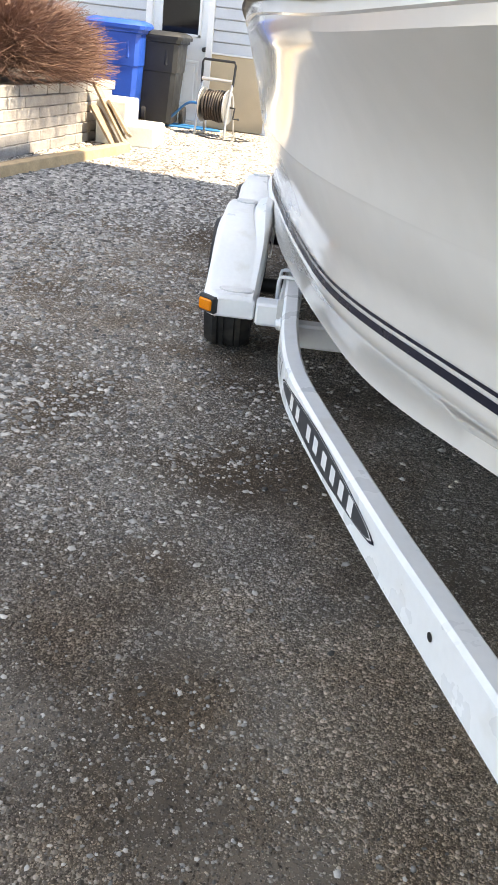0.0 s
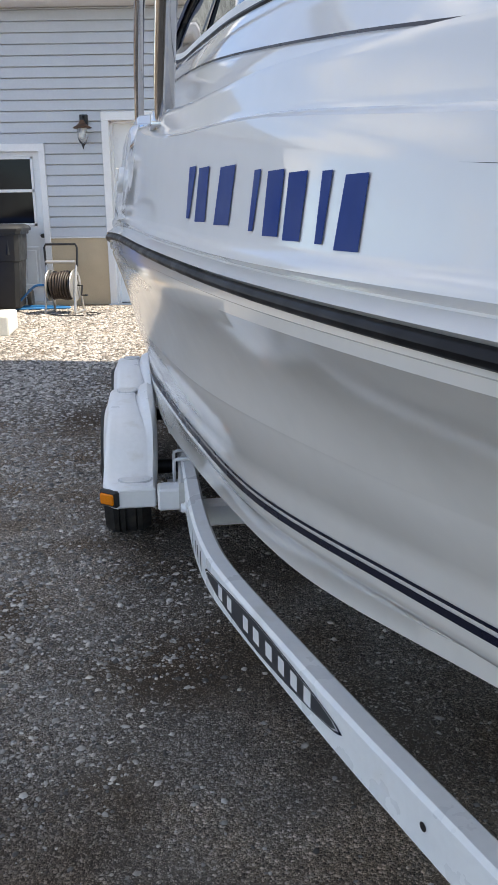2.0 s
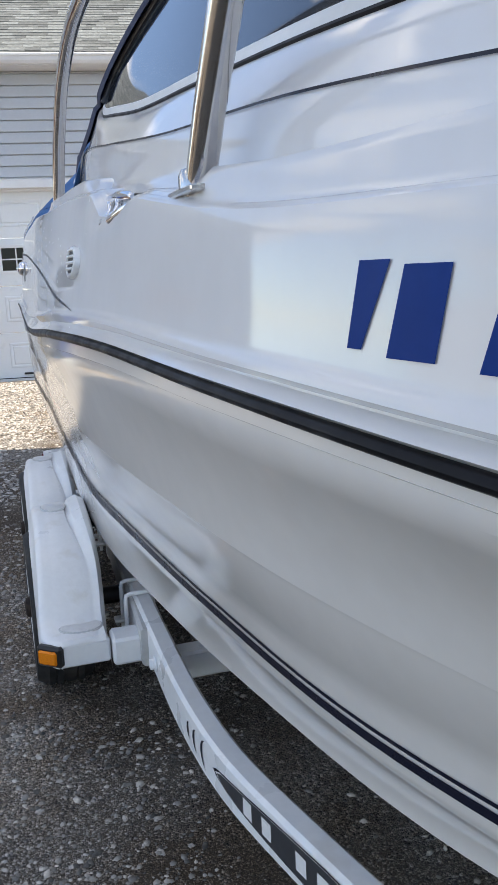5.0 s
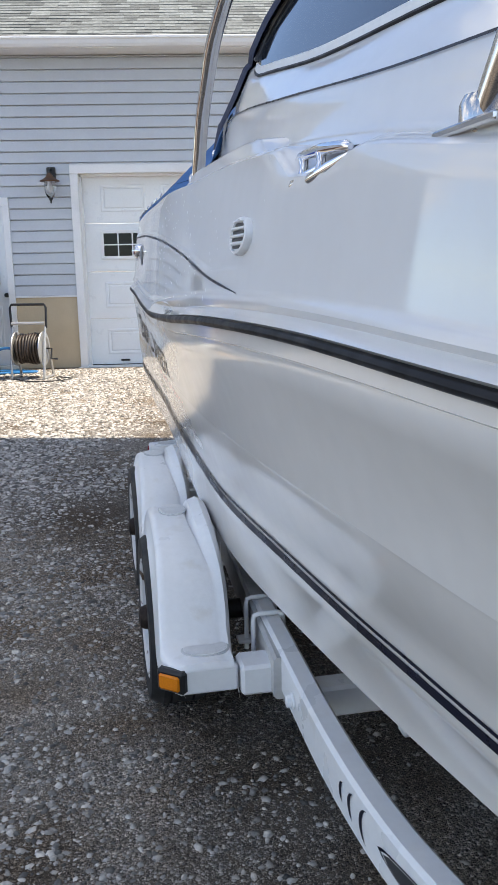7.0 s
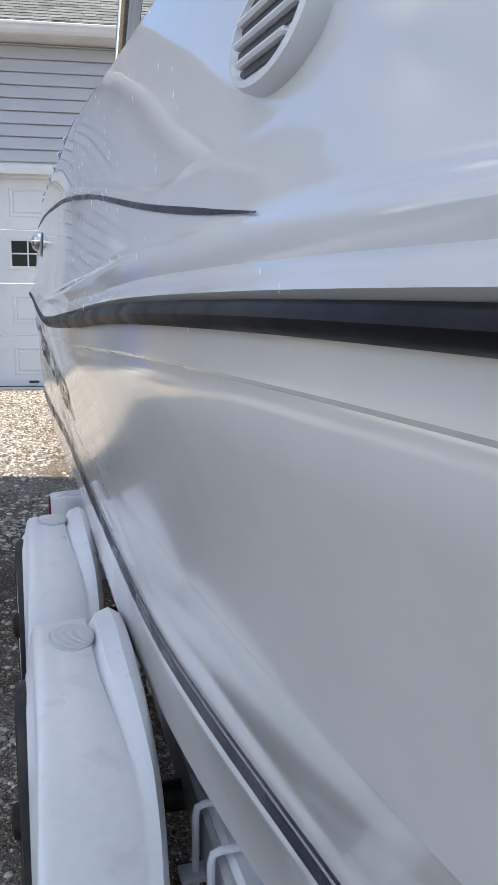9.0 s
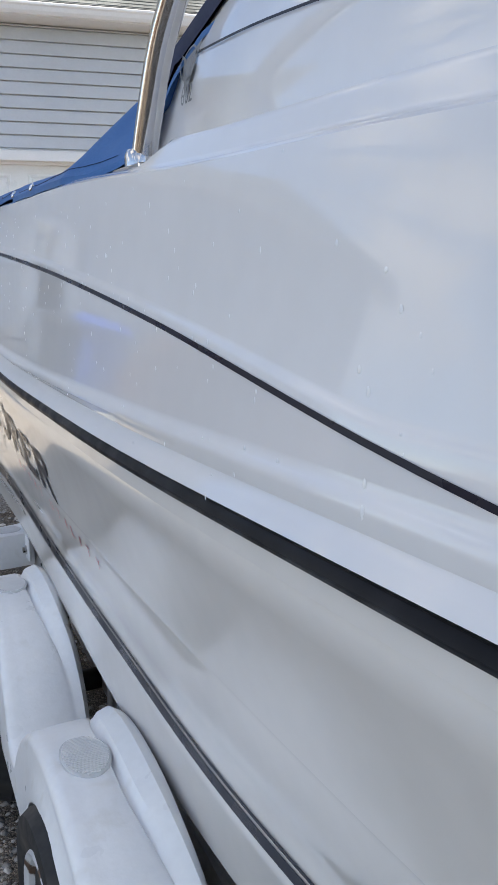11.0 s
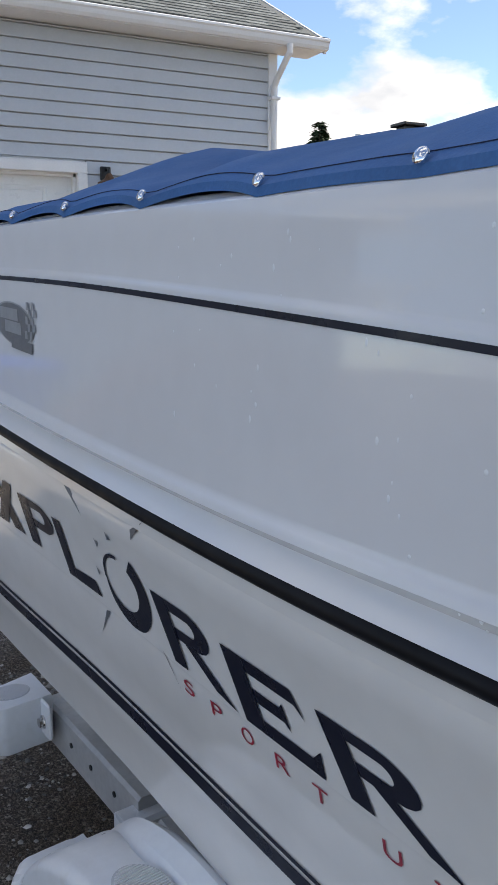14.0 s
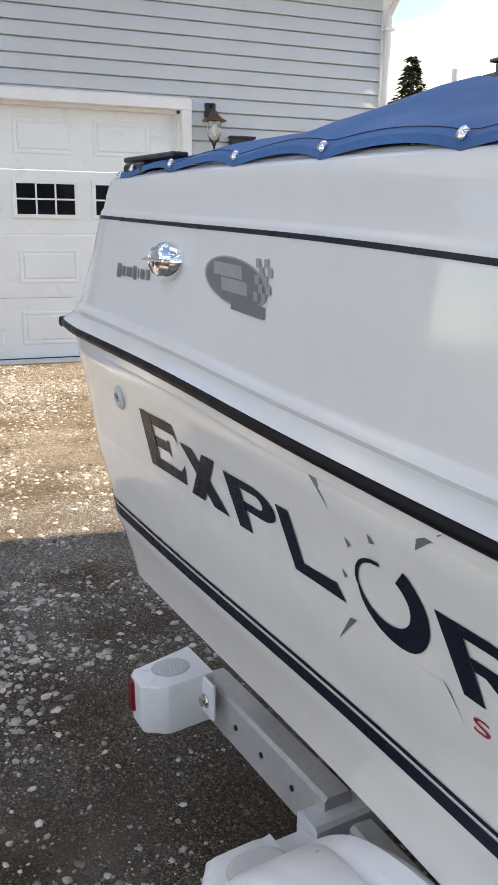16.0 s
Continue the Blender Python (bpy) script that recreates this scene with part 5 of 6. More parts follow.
wheelie_bin(-0.23, 11.62, 10, BIN_BLUE, "blue plastic wheelie bin with closed lid beside the door", "bins by the entry door", 1.13)
wheelie_bin(0.10, 12.2, 6, BIN_BLACK, "black plastic wheelie bin with closed lid beside the door", "bins by the entry door", 1.06)


def hose_reel():
    h = thing("hose_reel", "aluminium hose reel cart wound with brown hose", "hose reel", m=pose(1.0, 11.75, 0, 0, 0, -8))
    for s in (-1, 1):
        bm = bmesh.new()
        tube(bm, [(s * 0.2, -0.12, 0.02), (s * 0.2, -0.10, 0.2), (s * 0.2, -0.02, 0.5), (s * 0.2, 0.02, 0.62)], 0.016, 8)
        tube(bm, [(s * 0.2, 0.2, 0.02), (s * 0.2, 0.14, 0.22), (s * 0.2, 0.04, 0.5)], 0.016, 8)
        tube(bm, [(s * 0.2, -0.14, 0.02), (s * 0.2, 0.22, 0.02)], 0.016, 8)
        part("side_frame", bm, ALU, h, smooth=True)
        bm = bmesh.new()
        lathe(bm, [(0.03, -0.008), (0.2, -0.008), (0.205, 0.0), (0.2, 0.008), (0.03, 0.008)], 28, pose(s * 0.165, 0.02, 0.36, 0, 90, 0))
        part("flange", bm, ALU, h, smooth=True)
    bm = bmesh.new()
    tube(bm, [(-0.21, 0.02, 0.6), (-0.22, 0.03, 0.84), (-0.2, 0.03, 0.88), (0.2, 0.03, 0.88), (0.22, 0.03, 0.84), (0.21, 0.02, 0.6)], 0.015, 8)
    part("push_handle", bm, BLACKMETAL, h, "black tube handle", smooth=True)
    bm = bmesh.new()
    tube(bm, [(-0.2, 0.0, 0.66), (0.2, 0.0, 0.66)], 0.02, 8)
    part("cross_bar", bm, ALU, h, smooth=True)
    rng = random.Random(5)
    for lay, rad in ((0, 0.115), (1, 0.145), (2, 0.17)):
        for k in range(9 - lay):
            x = -0.14 + 0.034 * k + 0.016 * lay
            pts = [(x + 0.006 * math.sin(2 * t + k), 0.02 + (rad + 0.006 * rng.uniform(-1, 1)) * math.cos(t), 0.36 + (rad + 0.01 * math.sin(t * 2 + k)) * math.sin(t)) for t in np.linspace(0, 2 * math.pi, 20, endpoint=False)]
            bm = bmesh.new()
            tube(bm, pts, 0.0145, 7, closed=True)
            part("hose_turn", bm, HOSE_BROWN, h, "dark brown wound hose", smooth=True)
    bm = bmesh.new()
    tube(bm, [(0.2, 0.02, 0.36), (0.26, 0.02, 0.36), (0.26, -0.02, 0.24), (0.34, -0.02, 0.24)], 0.012, 8)
    part("crank", bm, BLACKMETAL, h, smooth=True)


hose_reel()


def hoses():
    def run(name, pts, r, material, label):
        bm = bmesh.new()
        p = np.array(pts, float)
        t = np.arange(len(p))
        tt = np.linspace(0, len(p) - 1, (len(p) - 1) * 8 + 1)
        sm = [smooth_table(t, p[:, k]) for k in range(3)]
        tube(bm, [[f(x) for f in sm] for x in tt], r, 8)
        tagged(new(name, to_mesh(name, bm, material, True)), label, "hose")

    run("garden_hose", [(0.82, 11.8, 0.36), (0.6, 11.9, 0.34), (0.35, 12.05, 0.14), (0.12, 12.2, 0.02), (0.0, 12.4, 0.018), (0.5, 12.45, 0.018), (0.95, 12.3, 0.018), (0.6, 12.2, 0.02), (0.2, 12.1, 0.02)], 0.016, HOSE_BLUE, "blue garden hose lying on gravel by the reel")
    run("power_cord", [(0.85, 11.6, 0.012), (1.05, 11.4, 0.012), (1.35, 11.42, 0.012), (1.5, 11.6, 0.012), (1.3, 11.75, 0.012), (1.45, 11.3, 0.012)], 0.007, DARK, "thin dark cord lying on gravel by the reel")


hoses()


# retaining wall of stacked blocks, shrub, boards and step
WALL_A, WALL_B = Vector((0.13, 7.0)), Vector((0.06, 10.3))


def retaining_wall():
    w = thing("retaining_wall", "low retaining wall of stacked weathered grey blocks", "wall", kind="structure")
    part("soil_bank", bbox((-3.2, 4.0, 0), (-0.1, 10.15, 0.52), 0.02), SOIL, w, "dark garden soil behind the blocks")
    rng = random.Random(7)
    meshes = []
    for L in (0.26, 0.34, 0.44):
        bm = box_rough(L, 0.22, 0.093, rng)
        meshes.append((L, to_mesh("block", bm, BLOCK)))
    for c in range(6):
        y = 4.0 - rng.random() * 0.3
        while y < 10.25:
            L, me = meshes[rng.randrange(3)]
            ob = new("block", me)
            ob.parent = w
            ob.matrix_local = pose(0.10 - 0.012 * c + rng.uniform(-0.008, 0.008) - 0.02 * (y - 7) / 3, y + L / 2, 0.095 * c + 0.048, rng.uniform(-0.6, 0.6), 0, rng.uniform(-1, 1))
            y += L
        x = 0.0
        for k in range(5):
            L, me = meshes[rng.randrange(3)]
            ob = new("block", me)
            ob.parent = w
            ob.matrix_local = pose(-0.06 - L / 2 - x - 0.05, 10.28 - 0.01 * c, 0.095 * c + 0.048, 0, 0, 90)
            x += L


def box_rough(L, W, H, rng):
    bm = bmesh.new()
    box(bm, (-W / 2, -L / 2 + 0.002, -H / 2), (W / 2, L / 2 - 0.002, H / 2), 0.007)
    for v in bm.verts:
        v.co += Vector((rng.uniform(-0.004, 0.004), rng.uniform(-0.003, 0.003), rng.uniform(-0.002, 0.002)))
    return bm


def shrub(cx, cy, cz, rx, ry, rz, n, seed):
    s = thing("shrub", "bare reddish-brown twiggy shrub on the bank", "shrub", m=pose(cx, cy, cz))
    rng = random.Random(seed)
    bm = bmesh.new()
    for k in range(n):
        a, el = rng.uniform(0, 2 * math.pi), math.asin(rng.uniform(-0.25, 1))
        d = Vector((math.cos(a) * math.cos(el) * rx, math.sin(a) * math.cos(el) * ry, math.sin(el) * rz))
        f = rng.uniform(0.75, 1.06)
        st = d * rng.uniform(0.3, 0.72) + Vector((rng.gauss(0, 0.07), rng.gauss(0, 0.07), rng.gauss(0, 0.04)))
        en = d * f + Vector((rng.gauss(0, 0.05), rng.gauss(0, 0.05), rng.gauss(0, 0.05)))
        mid = st.lerp(en, 0.55) + Vector((rng.gauss(0, 0.03), rng.gauss(0, 0.03), rng.gauss(0, 0.03)))
        r = rng.uniform(0.002, 0.004)
        side = (en - st).cross(Vector((rng.uniform(-1, 1), rng.uniform(-1, 1), rng.uniform(-1, 1)))).normalized()
        oth = side.cross((en - st).normalized())
        pts = [(st, r), (mid, r * 0.8), (en, r * 0.35)]
        rings = [[bm.verts.new(p + q * (side * math.cos(t) + oth * math.sin(t))) for t in (0, 2.09, 4.19)] for p, q in pts]
        for i in range(2):
            for j in range(3):
                bm.faces.new((rings[i][j], rings[i + 1][j], rings[i + 1][(j + 1) % 3], rings[i][(j + 1) % 3]))
    tagged(part("crown", bm, TWIG, s), kind="stuff")
    bm = bmesh.new()
    for k in range(26):
        a = rng.uniform(0, 2 * math.pi)
        d = Vector((math.cos(a) * rx * 0.8, math.sin(a) * ry * 0.8, rng.uniform(0, rz * 0.8)))
        tube(bm, [(rng.gauss(0, 0.06), rng.gauss(0, 0.06), -0.2), d * 0.4 + Vector((0, 0, 0.05)), d], [0.012, 0.007, 0.003], 5)
    part("stems", bm, TWIG, s)


retaining_wall()
shrub(-0.42, 8.75, 0.78, 1.06, 1.35, 0.62, 15000, 3)
shrub(-0.70, 6.6, 0.74, 0.85, 1.2, 0.55, 4000, 8)


def board(name, a, b, w, t, material, label, roll=0.0, cat="board"):
    a, b = Vector(a), Vector(b)
    d = b - a
    q = d.to_track_quat("X", "Z").to_matrix().to_4x4()
    bm = bbox((0, -w / 2, -t / 2), (d.length, w / 2, t / 2), 0.004)
    ob = new(name, to_mesh(name, bm, material))
    ob.matrix_world = Matrix.Translation(a) @ q @ pose(0, 0, 0, roll, 0, 0)
    return tagged(ob, label, cat)


board("lumber", (0.47, 5.6, 0.045), (0.76, 9.2, 0.045), 0.09, 0.09, WOOD, "long new softwood post lying on gravel")
board("lumber", (0.32, 6.0, 0.02), (0.58, 9.3, 0.02), 0.14, 0.038, WOOD_OLD, "long flat plank lying on gravel beside the post")
board("plank", (0.74, 9.32, 0.02), (0.22, 9.72, 0.56), 0.09, 0.03, WOOD_OLD, "short weathered plank leaning on the block wall", 20)
board("plank", (0.60, 9.36, 0.02), (0.28, 9.55, 0.36), 0.14, 0.03, WOOD_OLD, "wide weathered plank leaning on the block wall", 10)
board("plank", (0.72, 9.40, 0.14), (0.42, 9.62, 0.42), 0.08, 0.03, WOOD_OLD, "short weathered plank leaning on the block wall", 30)


def step_block():
    s = thing("step_block", "pale moulded two-tread step unit standing on gravel", "step")
    s.matrix_world = pose(0.58, 9.78, 0, 0, 0, 8)
    part("low_tread", bbox((-0.02, -0.16, 0), (0.30, 0.5, 0.22), 0.02, seg=2), STONE_STEP, s)
    part("high_tread", bbox((-0.32, -0.155, 0), (0.0, 0.5, 0.44), 0.02, seg=2), STONE_STEP, s)


step_block()


# ---- distance ----
def far_house():
    h = thing("neighbour_house", "low house with dark roof seen beyond the garage", "house", m=pose(23.5, 37.2, 0))
    part("wall", bbox((0.4, 0.6, 0), (38, 14, 5.9)), SIDING, h)
    bm = bmesh.new()
    rows = [[(x, y, z) for x, z in ((-0.6, 6.35), (19, 12.1), (39, 6.3), (38.6, 5.9), (19, 11.6), (0, 5.9))] for y in (0.0, 14.6)]
    vv = grid(bm, rows, close_v=True)
    bm.faces.new(vv[0])
    bm.faces.new(vv[1][::-1])
    bmesh.ops.recalc_face_normals(bm, faces=bm.faces)
    part("roof", bm, DARKROOF, h, "dark shingle roof")
    bm = bmesh.new()
    bm.faces.new([bm.verts.new(p) for p in ((-0.3, 0.05, 5.9), (38.6, 0.05, 5.9), (19, 0.05, 11.9))])
    part("gable", bm, DARKROOF, h, "dark gable end")
    part("roof_vent", bbox((4.1, 0.3, 7.4), (5.0, 1.1, 8.45), 0.05), DARK, h, "dark square roof vent")
    part("roof_vent_cap", bbox((3.9, 0.1, 8.45), (5.2, 1.3, 8.6), 0.03), DARK, h)
    bm = bmesh.new()
    tube(bm, [(1.6, 0.6, 6.4), (1.6, 0.6, 7.9)], 0.13, 8)
    part("stack_pipe", bm, ALU, h)


far_house()


def conifer(x, y, h, seed):
    t = thing("conifer", "dark green conifer behind the houses", "tree", "trees in the distance", m=pose(x, y, 0))
    rng = random.Random(seed)
    bm = bmesh.new()
    tube(bm, [(0, 0, 0), (0, 0, h * 0.97)], [0.25, 0.03], 7)
    part("trunk", bm, BARK, t)
    bm = bmesh.new()
    for k in range(1500):
        z = h * (0.2 + 0.8 * rng.random() ** 0.8)
        r = (h - z) * 0.42 * rng.uniform(0.2, 1.1) + 0.1
        a = rng.uniform(0, 2 * math.pi)
        c = Vector((r * math.cos(a), r * math.sin(a), z - r * 0.25))
        d = Vector((math.cos(a), math.sin(a), -0.3)) * rng.uniform(0.25, 0.6)
        w = Vector((-math.sin(a), math.cos(a), rng.uniform(-0.4, 0.4))) * rng.uniform(0.1, 0.25)
        bm.faces.new([bm.verts.new(p) for p in (c - w, c + w, c + d)])
    tagged(part("crown", bm, NEEDLE, t), kind="stuff")


def bare_tree(x, y, h, seed):
    t = thing("bare_tree", "leafless grey tree behind the houses", "tree", "trees in the distance", m=pose(x, y, 0))
    rng = random.Random(seed)
    bm = bmesh.new()

    def grow(p, d, L, r, depth):
        e = p + d * L
        tube(bm, [p, e], [r, r * 0.65], 5, caps=False)
        if depth:
            for _ in range(3):
                nd = (d + Vector((rng.gauss(0, 0.45), rng.gauss(0, 0.45), rng.gauss(0.1, 0.25)))).normalized()
                grow(p.lerp(e, rng.uniform(0.55, 1)), nd, L * 0.68, r * 0.6, depth - 1)

    grow(Vector((0, 0, 0)), Vector((0, 0, 1)), h * 0.36, h * 0.02, 5)
    part("limbs", bm, BARK, t)


conifer(34.7, 57, 12.2, 1)
conifer(36.1, 59, 12.0, 2)
bare_tree(33.2, 57, 11.5, 3)
bare_tree(37, 58, 12, 4)
bare_tree(52, 57, 18, 5)

# ---- decals and fittings on the boat ----
GRAPHITE = mat("graphite_vinyl", (0.04, 0.042, 0.048), 0.4, var=0.15)
GLYPHS = {
    "E": [[(0, 0), (0.3, 0), (0.3, 1), (0, 1)], [(0.3, 0.8), (0.92, 0.8), (1.0, 0.66), (0.95, 1), (0.3, 1)], [(0.3, 0.42), (0.66, 0.42), (0.72, 0.34), (0.72, 0.68), (0.66, 0.6), (0.3, 0.6)], [(0.3, 0), (1.0, 0), (1.06, 0.36), (0.92, 0.2), (0.3, 0.2)]],
    "X": [[(0, 1), (0.36, 1), (1.02, 0), (0.62, 0)], [(0.66, 1), (1.0, 1), (0.36, 0), (-0.02, 0)]],
    "L": [[(0, 0), (0.27, 0), (0.27, 1), (-0.04, 1)], [(0.27, 0), (1.1, 0), (1.0, 0.24), (0.27, 0.2)]],
    "P": [[(0.04, 0), (0.32, 0), (0.32, 1), (0, 1)]],
    "R": [[(0.04, 0), (0.3, 0), (0.3, 1), (0, 1)], [(0.42, 0.46), (0.66, 0.46), (1.16, -0.06), (0.84, 0.02)]],
}


def bowl(x0, x1, y0, y1, w, n=9):
    """The bowl of a P or R: a half ring."""
    cy, ry, rx = (y0 + y1) / 2, (y1 - y0) / 2, (x1 - x0) * 0.5
    xm = x1 - rx
    quads = [[(x0, y0), (xm, y0), (xm, y0 + w), (x0, y0 + w)], [(x0, y1 - w), (xm, y1 - w), (xm, y1), (x0, y1)]]
    for k in range(n):
        a, b = (-90 + 180 * k / n), (-90 + 180 * (k + 1) / n)
        p = [(xm + rx * math.cos(radians(t)), cy + ry * math.sin(radians(t))) for t in (a, b)]
        q = [(xm + (rx - w * 1.5) * math.cos(radians(t)), cy + (ry - w) * math.sin(radians(t))) for t in (b, a)]
        quads.append(p + q)
    return quads


def letter(kind, u0, u1, z0, z1, slant):
    polys = list(GLYPHS.get(kind, []))
    if kind in "PR":
        polys += bowl(0.3, 1.0, 0.42 if kind == "P" else 0.44, 1.0, 0.17)
    bm = bmesh.new()
    w = u0 - u1 - slant * {"P": 0.3, "L": 0.8, "R": 1.0}.get(kind, 1.0)
    for poly in polys:
        vs = []
        for x, y in poly:
            u = u0 - w * x - slant * (1 - y)
            vs.append(bm.verts.new(on_side(u, z0 + (z1 - z0) * y, 0.0016)))
        bm.faces.new(vs)
    bmesh.ops.recalc_face_normals(bm, faces=bm.faces)
    part("decal_letter", bm, NAVY, boat, "dark navy vinyl letter")


for kind, u0, u1, z0, z1 in (("E", 5.458, 5.254, 0.953, 1.060), ("X", 5.272, 5.092, 0.945, 1.034), ("P", 5.100, 4.934, 0.942, 1.027), ("L", 4.925, 4.776, 0.930, 1.022),
                             ("R", 4.574, 4.402, 0.916, 1.006), ("E", 4.399, 4.214, 0.910, 0.996), ("R", 4.220, 4.048, 0.912, 0.994)):
    letter(kind, u0, u1, z0, z1, 0.04)


def compass_ring():
    """The round letter: a thin arc that thickens to a heavy crescent, with rays about it."""
    bm = bmesh.new()
    cu, cz = 4.672, 0.980
    pts = []
    n = 40
    for k in range(n + 1):
        t = radians(85 + 325 * k / n)
        pts.append(t)
    for k in range(n):
        quad = []
        for t, inner in ((pts[k], 0), (pts[k + 1], 0), (pts[k + 1], 1), (pts[k], 1)):
            heavy = 0.006 + 0.040 * min((t - radians(190)) / radians(110), 1.0) if t > radians(190) else 0.009
            x, y = math.cos(t), math.sin(t)
            ru, rz = 0.052, 0.038
            if not inner:
                ru, rz = ru + heavy * 0.75, rz + heavy * 0.62
            quad.append((cu - ru * x + 0.2 * rz * y, cz + rz * y))
        bm.faces.new([bm.verts.new(on_side(u, z, 0.0016)) for u, z in quad])
    bmesh.ops.recalc_face_normals(bm, faces=bm.faces)
    part("decal_letter", bm, NAVY, boat, "dark navy vinyl ring letter")
    for tri in (((4.811, 1.106), (4.800, 1.102), (4.775, 1.062)), ((4.545, 1.112), (4.594, 1.088), (4.596, 1.073)), ((4.748, 1.034), (4.734, 1.027), (4.741, 1.020)), ((4.692, 1.060), (4.678, 1.049), (4.690, 1.046)), ((4.735, 0.913), (4.750, 0.911), (4.784, 0.861)), ((4.567, 0.918), (4.555, 0.908), (4.527, 0.871)), ((4.762, 0.982), (4.750, 0.974), (4.757, 0.968))):
        bm = bmesh.new()
        poly_on_side(bm, tri)
        bmesh.ops.recalc_face_normals(bm, faces=bm.faces)
        part("decal_ray", bm, GREY_VINYL, boat, "grey vinyl ray")


compass_ring()
for ch, u in zip("SPORTUTILITY", (4.515, 4.446, 4.378, 4.309, 4.242, 4.135, 4.068, 4.004, 3.949, 3.892, 3.834, 3.768)):
    w = 0.008 if ch == "I" else 0.026
    text_on_side("decal_small_letter", ch, u - (0.009 if ch == "I" else 0), 0.865 + 0.015 * (u - 3.77), 0.0205, w, RED_VINYL, "small red vinyl letter", shear=0.0)

# slanted blue bars on the bow's side
for a, b, c, d, z1, z0 in ((1.551, 1.512, 1.562, 1.543, 1.304, 1.238), (1.496, 1.446, 1.511, 1.457, 1.3, 1.234), (1.396, 1.338, 1.415, 1.353, 1.296, 1.231), (1.274, 1.254, 1.282, 1.268, 1.287, 1.226),
                           (1.234, 1.191, 1.238, 1.195, 1.284, 1.222), (1.179, 1.136, 1.182, 1.141, 1.28, 1.219), (1.106, 1.086, 1.107, 1.092, 1.278, 1.218), (1.062, 1.024, 1.069, 1.026, 1.273, 1.214)):
    bm = bmesh.new()
    grid(bm, [[on_side(a + (c - a) * k / 5, z1 + (z0 - z1) * k / 5, 0.0014), on_side(b + (d - b) * k / 5, z1 + (z0 - z1) * k / 5, 0.0014)] for k in range(6)])
    bmesh.ops.recalc_face_normals(bm, faces=bm.faces)
    part("blue_bar", bm, BLUE_VINYL, boat, "blue vinyl bar")


def dealer_badge():
    cu, cz = 5.062, 1.341

    def blob(r, lift, material, label, name):
        bm = bmesh.new()
        ring = [(cu + r * 0.105 * math.cos(t) , cz + r * 0.036 * math.sin(t) + 0.10 * (r * 0.105 * math.cos(t))) for t in np.linspace(0, 2 * math.pi, 36, endpoint=False)]
        c = bm.verts.new(on_side(cu, cz, lift))
        vs = [bm.verts.new(on_side(u, z, lift)) for u, z in ring]
        for a, b in zip(vs, vs[1:] + vs[:1]):
            bm.faces.new((c, a, b))
        bmesh.ops.recalc_face_normals(bm, faces=bm.faces)
        part(name, bm, material, boat, label)

    blob(1.0, 0.0014, PALE_GREY, "grey oval dealer badge rim", "badge_rim")
    blob(0.93, 0.0018, GREY_VINYL, "dark grey oval dealer badge", "badge_field")
    for a, b, z, h in ((5.130, 5.035, 1.359, 0.010), (5.100, 5.015, 1.336, 0.010)):
        bm = bmesh.new()
        rows = [[on_side(a + (b - a) * k / 6 + 0.006, z - 0.004 * k / 6 + h, 0.0024), on_side(a + (b - a) * k / 6, z - 0.004 * k / 6 - h, 0.0024)] for k in range(7)]
        grid(bm, rows)
        bmesh.ops.recalc_face_normals(bm, faces=bm.faces)
        part("badge_bar", bm, PALE_GREY, boat, "pale bar of unreadable lettering")
    bm = bmesh.new()
    grid(bm, [[on_side(5.065 + (4.960 - 5.065) * k / 6, 1.317 - 0.006 * k / 6, 0.0024), on_side(5.065 + (4.960 - 5.065) * k / 6, 1.299 - 0.006 * k / 6, 0.0024)] for k in range(7)])
    bmesh.ops.recalc_face_normals(bm, faces=bm.faces)
    part("badge_bar", bm, GREY_VINYL, boat, "dark bar of lettering")
    for i in range(4):
        for j in range(5):
            if (i + j) % 2:
                continue
            bm = bmesh.new()
            u, z = 4.995 - 0.012 * i, 1.318 + 0.012 * j
            poly_on_side(bm, [(u, z), (u - 0.012, z), (u - 0.012 + 0.003, z + 0.013), (u + 0.003, z + 0.013)], 0.0026)
            bmesh.ops.recalc_face_normals(bm, faces=bm.faces)
            part("badge_check", bm, PALE_GREY, boat)


PALE_GREY = mat("pale_grey_vinyl", (0.30, 0.31, 0.32), 0.4, var=0.1)
dealer_badge()

# small dark bars near the stern
for u, w, h in ((5.600, 0.026, 0.026), (5.568, 0.020, 0.016), (5.541, 0.030, 0.016), (5.505, 0.020, 0.024), (5.478, 0.006, 0.016), (5.464, 0.020, 0.016), (5.436, 0.020, 0.016)):
    bm = bmesh.new()
    uu = u - 0.012
    poly_on_side(bm, [(uu, 1.330 + h / 2), (uu - w, 1.329 + h / 2), (uu - w, 1.326 - h / 2), (uu, 1.327 - h / 2)])
    bmesh.ops.recalc_face_normals(bm, faces=bm.faces)
    part("dark_bar", bm, GREY_VINYL, boat, "dark grey vinyl bar")


